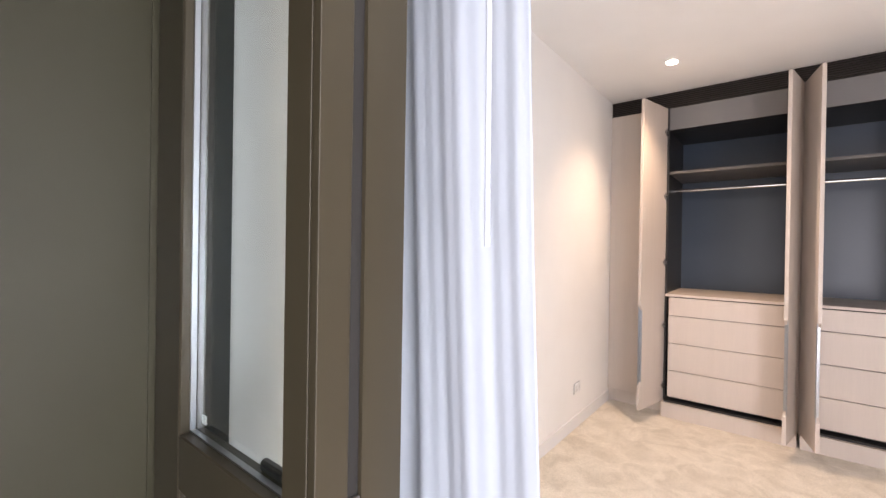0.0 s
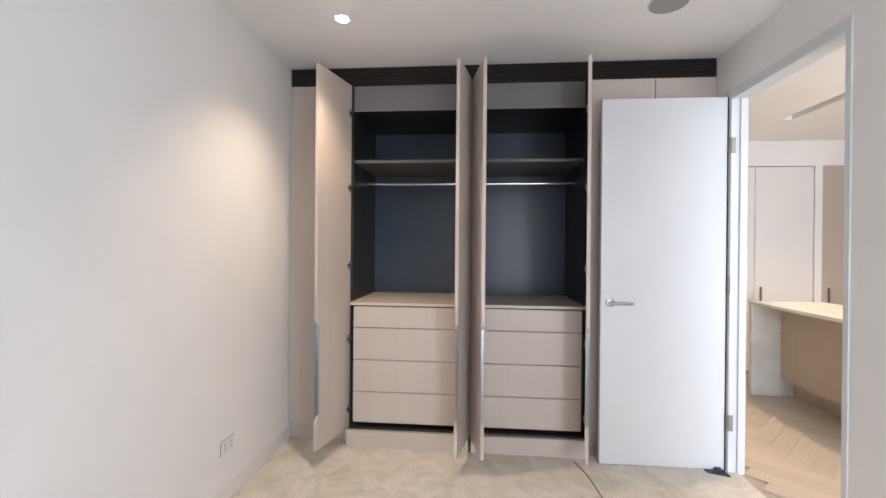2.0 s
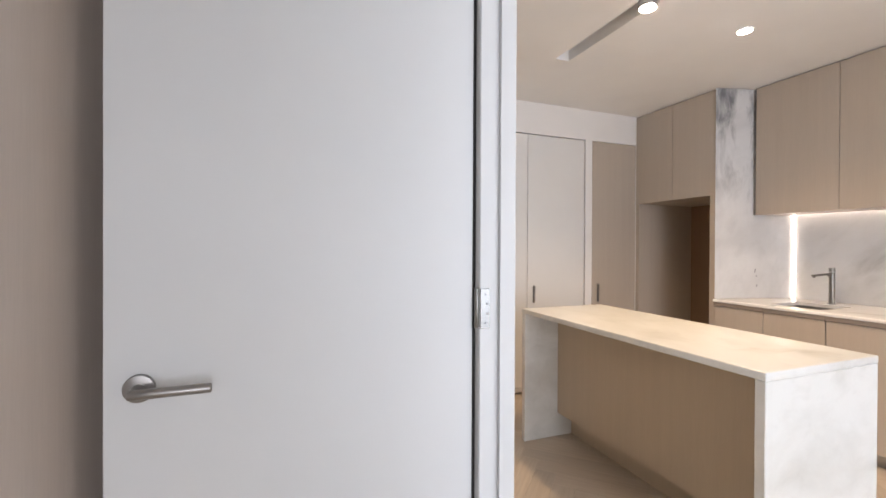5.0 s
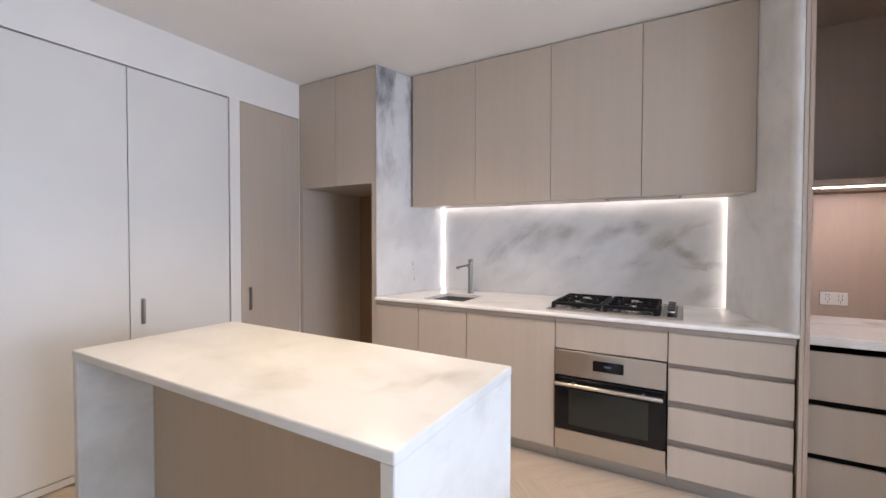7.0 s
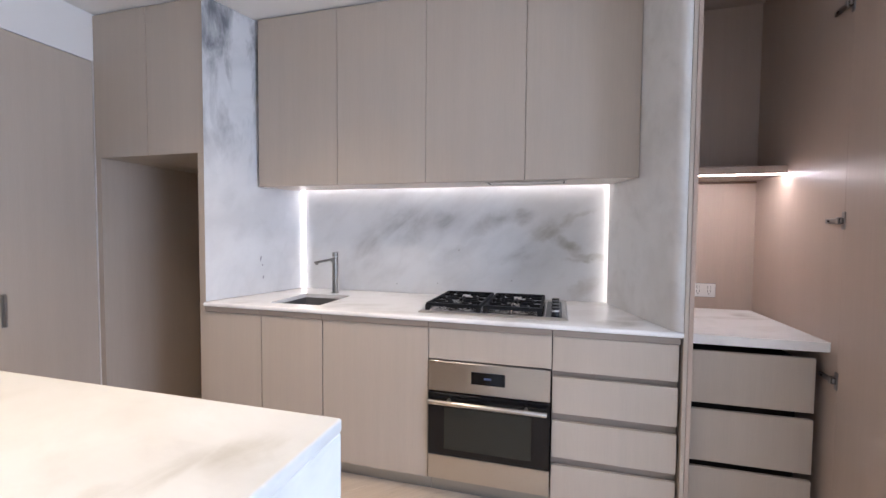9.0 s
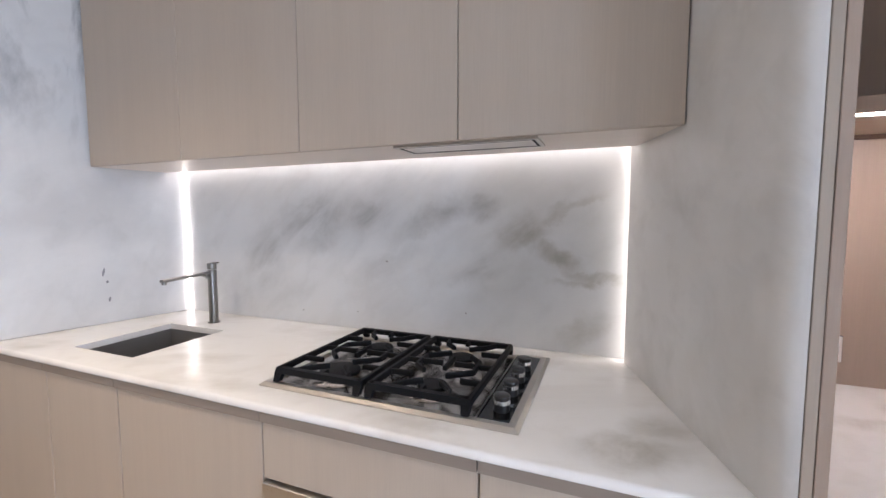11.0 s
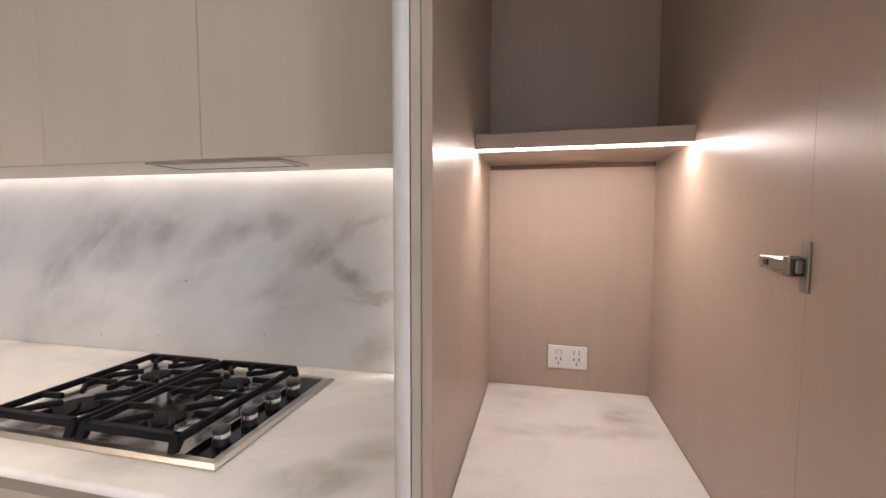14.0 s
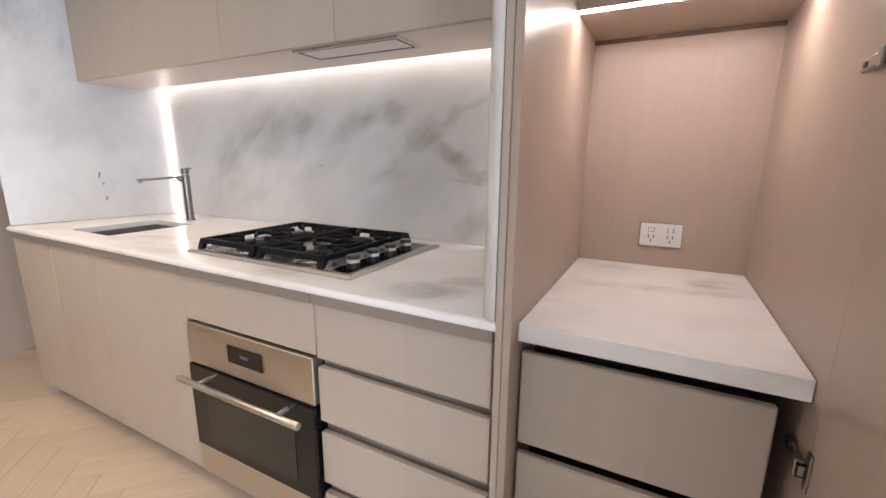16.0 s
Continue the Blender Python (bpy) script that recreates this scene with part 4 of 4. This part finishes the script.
for y in (4.02, 4.39):
    Build().rod((5.553, y, 0.508), (5.601, y, 0.508), 0.008).done("handle_post", M_steel, dg, "", True)
Build().box(5.606, 5.65, 3.912, 4.497, 0.102, 0.223, 0.002).done("bottom_panel", M_steel, ovn, "brushed steel lower panel")
du = thing("drawer_cabinet", (6.0, 3.64, 0), "taupe laminate base cabinet with four handleless drawers", "cabinet")
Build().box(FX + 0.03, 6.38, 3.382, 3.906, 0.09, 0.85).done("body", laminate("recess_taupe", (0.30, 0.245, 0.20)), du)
for z0, z1 in ((0.694, 0.854), (0.497, 0.667), (0.289, 0.460), (0.092, 0.252)):
    Build().box(FX, FX + 0.02, 3.384, 3.904, z0, z1, 0.0015).done("drawer", M_lam, du)
Build().box(5.609, FX + 0.0205, 3.382, 3.906, 0.858, 0.8855).done("top_rail", M_rail, du, "rail below the stone, darkened for the shade under its edge")
Build().box(5.68, 5.70, 3.382, 3.906, 0.0, 0.09).done("kick", M_alu, du, "grey kick board")

# upper cabinets
YS = (3.506, 4.069, 4.626, 5.187, 5.747)
for i in range(4):
    y0, y1 = YS[i], YS[i + 1]
    uc = thing("wall_cabinet", (6.15, (y0 + y1) / 2, 1.608), "taupe laminate wall cabinet with one handleless door", "cabinet", "wall cabinets")
    ya, yb = (max(y0, 3.62), min(y1, 5.668))
    Build().box(5.957, 6.235, ya, yb, 1.618, 2.66).done("body", M_lam, uc)
    Build().box(5.935, 5.955, y0 + 0.0015, y1 - 0.0015, 1.608, 2.655, 0.0015).done("door", M_lam, uc)
tagged(Build().prism(((5.957, 3.509), (6.235, 3.587), (6.235, 5.700), (5.957, 5.771)), 1.61, 1.6175).done("soffit_panel", M_soffit), "panel under the wall cabinets, painted pale as if lit", "panel")
tagged(Build().box(6.236, 6.40, 3.50, 5.79, 1.662, 1.68).done("slot_board", M_filter), "pale board closing the light slot", "panel")
rh = thing("range_hood", (6.01, 4.07, 1.6), "slim rectangular range hood set under the wall cabinets", "range hood")
ring(Build(), 5.965, 6.105, 3.85, 4.29, 1.603, 1.6095, 0.011).done("frame", M_steel, rh, "brushed steel frame")
Build().box(5.984, 6.088, 3.869, 4.271, 1.604, 1.609).done("filter_panel", M_filter, rh, "pale suction panel")
ring(Build(), 5.9765, 6.0935, 3.8615, 4.2785, 1.6035, 1.6092, 0.008).done("gap", M_gap, rh)

# gas cooktop
HX0, HX1, HY0, HY1 = 5.692, 6.222, 3.838, 4.584
ct = thing("gas_cooktop", (5.96, 4.21, 0.91), "steel four-burner gas cooktop with black cast iron grates", "cooktop")
Build().box(HX0 + 0.004, HX1 - 0.004, HY0 + 0.004, HY1 - 0.004, 0.910, 0.914, 0.001).done("tray", M_tray, ct, "brushed steel tray")


def hexa(b, lo, hi):
    """A block between two four-cornered outlines."""
    va, vb = [b.bm.verts.new(p) for p in lo], [b.bm.verts.new(p) for p in hi]
    for i in range(4):
        j = (i + 1) % 4
        b.bm.faces.new((va[i], va[j], vb[j], vb[i]))
    b.bm.faces.new(va[::-1])
    b.bm.faces.new(vb)
    return b


def slab(x0, x1, y0, y1, z):
    return ((x0, y0, z), (x1, y0, z), (x1, y1, z), (x0, y1, z))


RW = 0.028
for q, inner in (((HX0, HX0 + RW, HY0, HY1), (0.010, 0.001, 0.010, 0.010)), ((HX1 - RW, HX1, HY0, HY1), (0.001, 0.010, 0.010, 0.010)),
                 ((HX0 + RW, HX1 - RW, HY0, HY0 + RW), (0.0, 0.0, 0.010, 0.001)), ((HX0 + RW, HX1 - RW, HY1 - RW, HY1), (0.0, 0.0, 0.001, 0.010))):
    b = hexa(Build(), slab(*q, 0.911), slab(q[0], q[1], q[2], q[3], 0.9145))
    hexa(b, slab(*q, 0.9145), slab(q[0] + inner[0], q[1] - inner[1], q[2] + inner[2], q[3] - inner[3], 0.9215))
    b.done("rim", M_steel, ct, "brushed steel rim with a sloped edge")
Build().box(HX0 + RW, HX1 - RW, HY0 + RW, 3.944, 0.914, 0.9205, 0.001).done("control_strip", M_bglass, ct, "black glass control strip")
Build().box(HX0 + RW, HX1 - RW, 3.944, 3.9475, 0.914, 0.9215, 0.0005).done("strip_edge", M_steel, ct, "thin steel edge")
for i in range(4):
    x, y = 5.780 + i * 0.0975, 3.897
    kb = Build().rod((x, y, 0.9205), (x, y, 0.938), 0.0205, 28, 0.0195).rod((x, y, 0.9485), (x, y, 0.960), 0.0205, 28, 0.0205, 0.002).done("knob", M_black, ct, "black control knob", True)
    col = Build().rod((x, y, 0.938), (x, y, 0.9485), 0.0192, 28)
    for k in range(18):
        a = math.tau * k / 18
        col.rod((x + 0.0192 * math.cos(a), y + 0.0192 * math.sin(a), 0.9385), (x + 0.0192 * math.cos(a), y + 0.0192 * math.sin(a), 0.948), 0.0013, 6)
    col.done("collar", M_chrome, kb, "ridged chrome grip band", True)
GX, GY = 5.959, (4.104, 4.408)
GH, GW = 0.237, 0.146
for gy in GY:
    for bx, r in ((GX - 0.125, 0.062 if gy > 4.3 else 0.042), (GX + 0.118, 0.044)):
        bu = Build().rod((bx, gy, 0.914), (bx, gy, 0.918), r + 0.030, 32, r + 0.020).rod((bx, gy, 0.918), (bx, gy, 0.927), r + 0.004, 32, r).done("burner", M_tray, ct, "round steel burner", True)
        Build().rod((bx, gy, 0.927), (bx, gy, 0.9355), r, 32, r * 0.97, 0.002).done("burner_cap", M_iron, bu, "matt black cap", True)
    g, z, T = Build(), 0.950, 0.015
    x0, x1, y0, y1 = GX - GH, GX + GH, gy - GW, gy + GW
    for x, d in ((x0, -1), (x1, 1)):
        # end bars lean outwards and stand on two splayed feet
        hexa(g, slab(min(x, x + 0.017 * -d), max(x, x + 0.017 * -d), y0 + 0.006, y1 - 0.006, 0.9415), slab(min(x - 0.003 * d, x - 0.02 * d), max(x - 0.003 * d, x - 0.02 * d), y0 + 0.010, y1 - 0.010, 0.9585))
        for ya, yb in ((y0, y0 + 0.026), (y1 - 0.026, y1)):
            hexa(g, slab(min(x + 0.012 * d, x - 0.004 * d), max(x + 0.012 * d, x - 0.004 * d), ya + 0.003, yb - 0.004, 0.9205), slab(min(x, x - 0.018 * d), max(x, x - 0.018 * d), ya, yb, 0.945))
            hexa(g, slab(min(x, x - 0.018 * d), max(x, x - 0.018 * d), ya, yb, 0.945), slab(min(x - 0.003 * d, x - 0.02 * d), max(x - 0.003 * d, x - 0.02 * d), ya + 0.004, yb - 0.004, 0.9585))
    for y in (y0 + 0.008, y1 - 0.008):
        g.bar((x0 + 0.01, y, z), (x1 - 0.01, y, z), 0.015, 0.017)
    for half in (1, -1):
        def P(u, v, h=0.0):
            return (GX + half * u, gy + half * v, z + h)
        for path in (((-0.117, GW - 0.01), (-0.113, 0.070)), ((-0.228, 0.094), (-0.180, 0.062), (-0.148, 0.018)), ((-0.228, -0.004), (-0.192, -0.006)),
                     ((-0.228, -0.082), (-0.186, -0.074), (-0.146, -0.034)), ((-0.116, -GW + 0.01), (-0.118, -0.078)), ((-0.097, -0.026), (-0.046, -0.091), (0.040, -0.087), (0.078, -0.046)),
                     ((-0.004, GW - 0.01), (-0.002, 0.018))):
            for i in range(len(path) - 1):
                g.bar(P(*path[i]), P(*path[i + 1], 0.001 if i + 2 == len(path) else 0.0), 0.0115, T)
    g.bar((GX - 0.042, gy - 0.002, z), (GX + 0.052, gy + 0.002, z), 0.0115, T)
    g.done("grate", M_iron, ct, "black cast iron grate")

# appliance niche with open tall door
nc = thing("appliance_cabinet", (6.0, 3.08, 0), "tall taupe laminate appliance cabinet, its door standing open", "cabinet")
Build().box(5.60, 6.40, 3.338, 3.3555, 0.0, CK - 0.003, 0.001).done("side_panel", M_niche, nc)
Build().box(5.60, 6.40, 3.357, 3.373, 0.0, CK - 0.003, 0.001).done("side_panel", M_lam, nc)
Build().box(5.602, 6.40, 2.818, 2.838, 0.0, CK - 0.003, 0.001).done("side_panel", M_niche, nc)
Build().box(5.60, 6.43, 2.765, 2.815, 0.0, CK - 0.003, 0.001).done("outer_panel", M_lam, nc)
Build().box(6.353, 6.40, 2.838, 3.338, 0.0, CK - 0.003).done("back_panel", M_niche, nc)
Build().box(6.03, 6.353, 2.838, 3.338, 1.622, 1.660, 0.001).done("shelf", M_niche, nc)
Build().box(6.034, 6.050, 2.842, 3.334, 1.6190, 1.6215).done("led_strip", M_lednarrow, nc, "lit warm LED strip")
# Solid brown strip paints in the dark line of the shelf's shadow gap.
Build().box(6.347, 6.353, 2.840, 3.336, 1.609, 1.6215).done("shadow_gap", shade("gap_shade_brown", (0.13, 0.075, 0.05), 0.6), nc, "dark strip standing in for the shadow gap under the shelf")
Build().box(5.62, 6.353, 2.838, 3.338, 2.58, 2.60).done("top", M_niche, nc)
Build().box(5.76, 6.353, 2.895, 3.328, 0.1, 0.80).done("drawer_box", M_gap, nc)
for z0, z1 in ((0.600, 0.827), (0.345, 0.572), (0.10, 0.317)):
    Build().box(5.664, 5.684, 2.874, 3.332, z0, z1, 0.003).done("drawer", M_lam, nc)
Build().box(5.70, 5.72, 2.838, 3.338, 0, 0.09).done("kick", M_alu, nc)
dd = Build().box(5.085, 5.6018, 2.816, 2.838, 0.03, 2.655).done("door", M_niche, nc, "tall taupe laminate door swung open")
Build().box(5.085, 5.115, 2.8135, 2.816, 0.95, 1.65, 0.001).done("finger_pull", M_alu, dd, "grey metal finger pull")
for z in (0.76, 1.383, 2.2):
    hh = Build().box(5.594, 5.612, 2.838, 2.842, z - 0.034, z + 0.034, 0.001).box(5.60, 5.665, 2.842, 2.853, z - 0.010, z + 0.010, 0.003)
    hh.box(5.665, 5.700, 2.840, 2.850, z - 0.009, z + 0.009, 0.002).box(5.609, 5.625, 2.842, 2.856, z - 0.014, z + 0.014, 0.002).done("hinge", M_nickel, dd, "nickel cup hinge")
    Build().box(5.672, 5.684, 2.850, 2.8515, z - 0.004, z + 0.004).done("hinge_screw", M_slat, dd, "dark screw recess")
    Build().box(5.602, 5.609, 2.842, 2.8545, z - 0.012, z + 0.010).done("hinge_screw", M_slat, dd, "dark screw recess")
tagged(Build().box(5.643, 6.352, 2.8395, 3.3365, 0.860, 0.901, 0.003, 2).done("niche_worktop", M_stone), "thick white marble slab in the appliance niche", "worktop")

# island
isl = thing("kitchen_island", (4.15, 5.14, 0), "white marble waterfall island with a timber laminate body", "kitchen island")
Build().box(3.81, 4.488, 4.353, 5.922, 0.876, 0.908, 0.006, 3).done("top", M_isl, isl, "white marble slab", True)
Build().box(3.812, 4.486, 4.355, 4.393, 0.0, 0.876, 0.003).done("end_slab", M_isl, isl, "marble waterfall end")
Build().box(3.812, 4.486, 5.882, 5.920, 0.0, 0.876, 0.003).done("end_slab", M_isl, isl, "marble waterfall end")
Build().box(4.08, 4.47, 4.393, 5.882, 0.165, 0.876).done("body", M_isle, isl, "taupe laminate body")
Build().box(4.2, 4.40, 4.393, 5.882, 0.0, 0.165).done("kick", M_isle, isl, "recessed base")

# ---- herringbone parquet ----
PL, PW = 0.60, 0.12


def plank_mesh():
    b, e = bmesh.new(), 0.0004
    lo = [(e, e), (PL - e, e), (PL - e, PW - e), (e, PW - e)]
    hi = [(2 * e, 2 * e), (PL - 2 * e, 2 * e), (PL - 2 * e, PW - 2 * e), (2 * e, PW - 2 * e)]
    va = [b.verts.new((x - PL / 2, y - PW / 2, -0.012)) for x, y in lo]
    vb = [b.verts.new((x - PL / 2, y - PW / 2, -0.0012)) for x, y in lo]
    vc = [b.verts.new((x - PL / 2, y - PW / 2, 0)) for x, y in hi]
    for p, q in ((va, vb), (vb, vc)):
        for i in range(4):
            b.faces.new((p[i], p[(i + 1) % 4], q[(i + 1) % 4], q[i]))
    b.faces.new(vc)
    me = bpy.data.meshes.new("plank")
    b.to_mesh(me)
    b.free()
    me.materials.append(M_oak)
    return me


PLANK = plank_mesh()
floor_k = bpy.data.objects["floor_kitchen"]
far_v, far_f = [], []
rot = Matrix.Rotation(radians(45), 4, "Z")
near_n = 0
for s in range(-9, 12):
    for k in range(-60, 120):
        for vert in (0, 1):
            if vert:
                u, v, a = k * PW - PW / 2 + 2 * PL * s, k * PW + PL / 2, 90
            else:
                u, v, a = k * PW + PL / 2 + 2 * PL * s, k * PW + PW / 2, 0
            p = rot @ Vector((u, v, 0)) + Vector((4.2, 4.2, 0))
            inside = (2.70 < p.x < 6.3 and -0.5 < p.y < 6.75) or (2.5 < p.x < 3.68 and 5.6 < p.y < 10)
            if not inside or (p.x > 5.85 and p.y > 2.9):
                continue
            m = Matrix.Translation(p) @ rot @ Matrix.Rotation(radians(a), 4, "Z")
            if (p.y > 2.5 or p.x > 5.4) and near_n < 300:
                o = new("plank", PLANK)
                o.matrix_basis = m
                o.parent = floor_k
                near_n += 1
            else:
                n0 = len(far_v)
                far_v += [(m @ q.co)[:] for q in PLANK.vertices]
                far_f += [[n0 + i for i in f.vertices] for f in PLANK.polygons]
if far_v:
    me = bpy.data.meshes.new("far_planks")
    me.from_pydata(far_v, [], far_f)
    me.materials.append(M_oak)
    fp = new("far_planks", me)
    fp.parent = floor_k
    tagged(fp, kind="stuff")
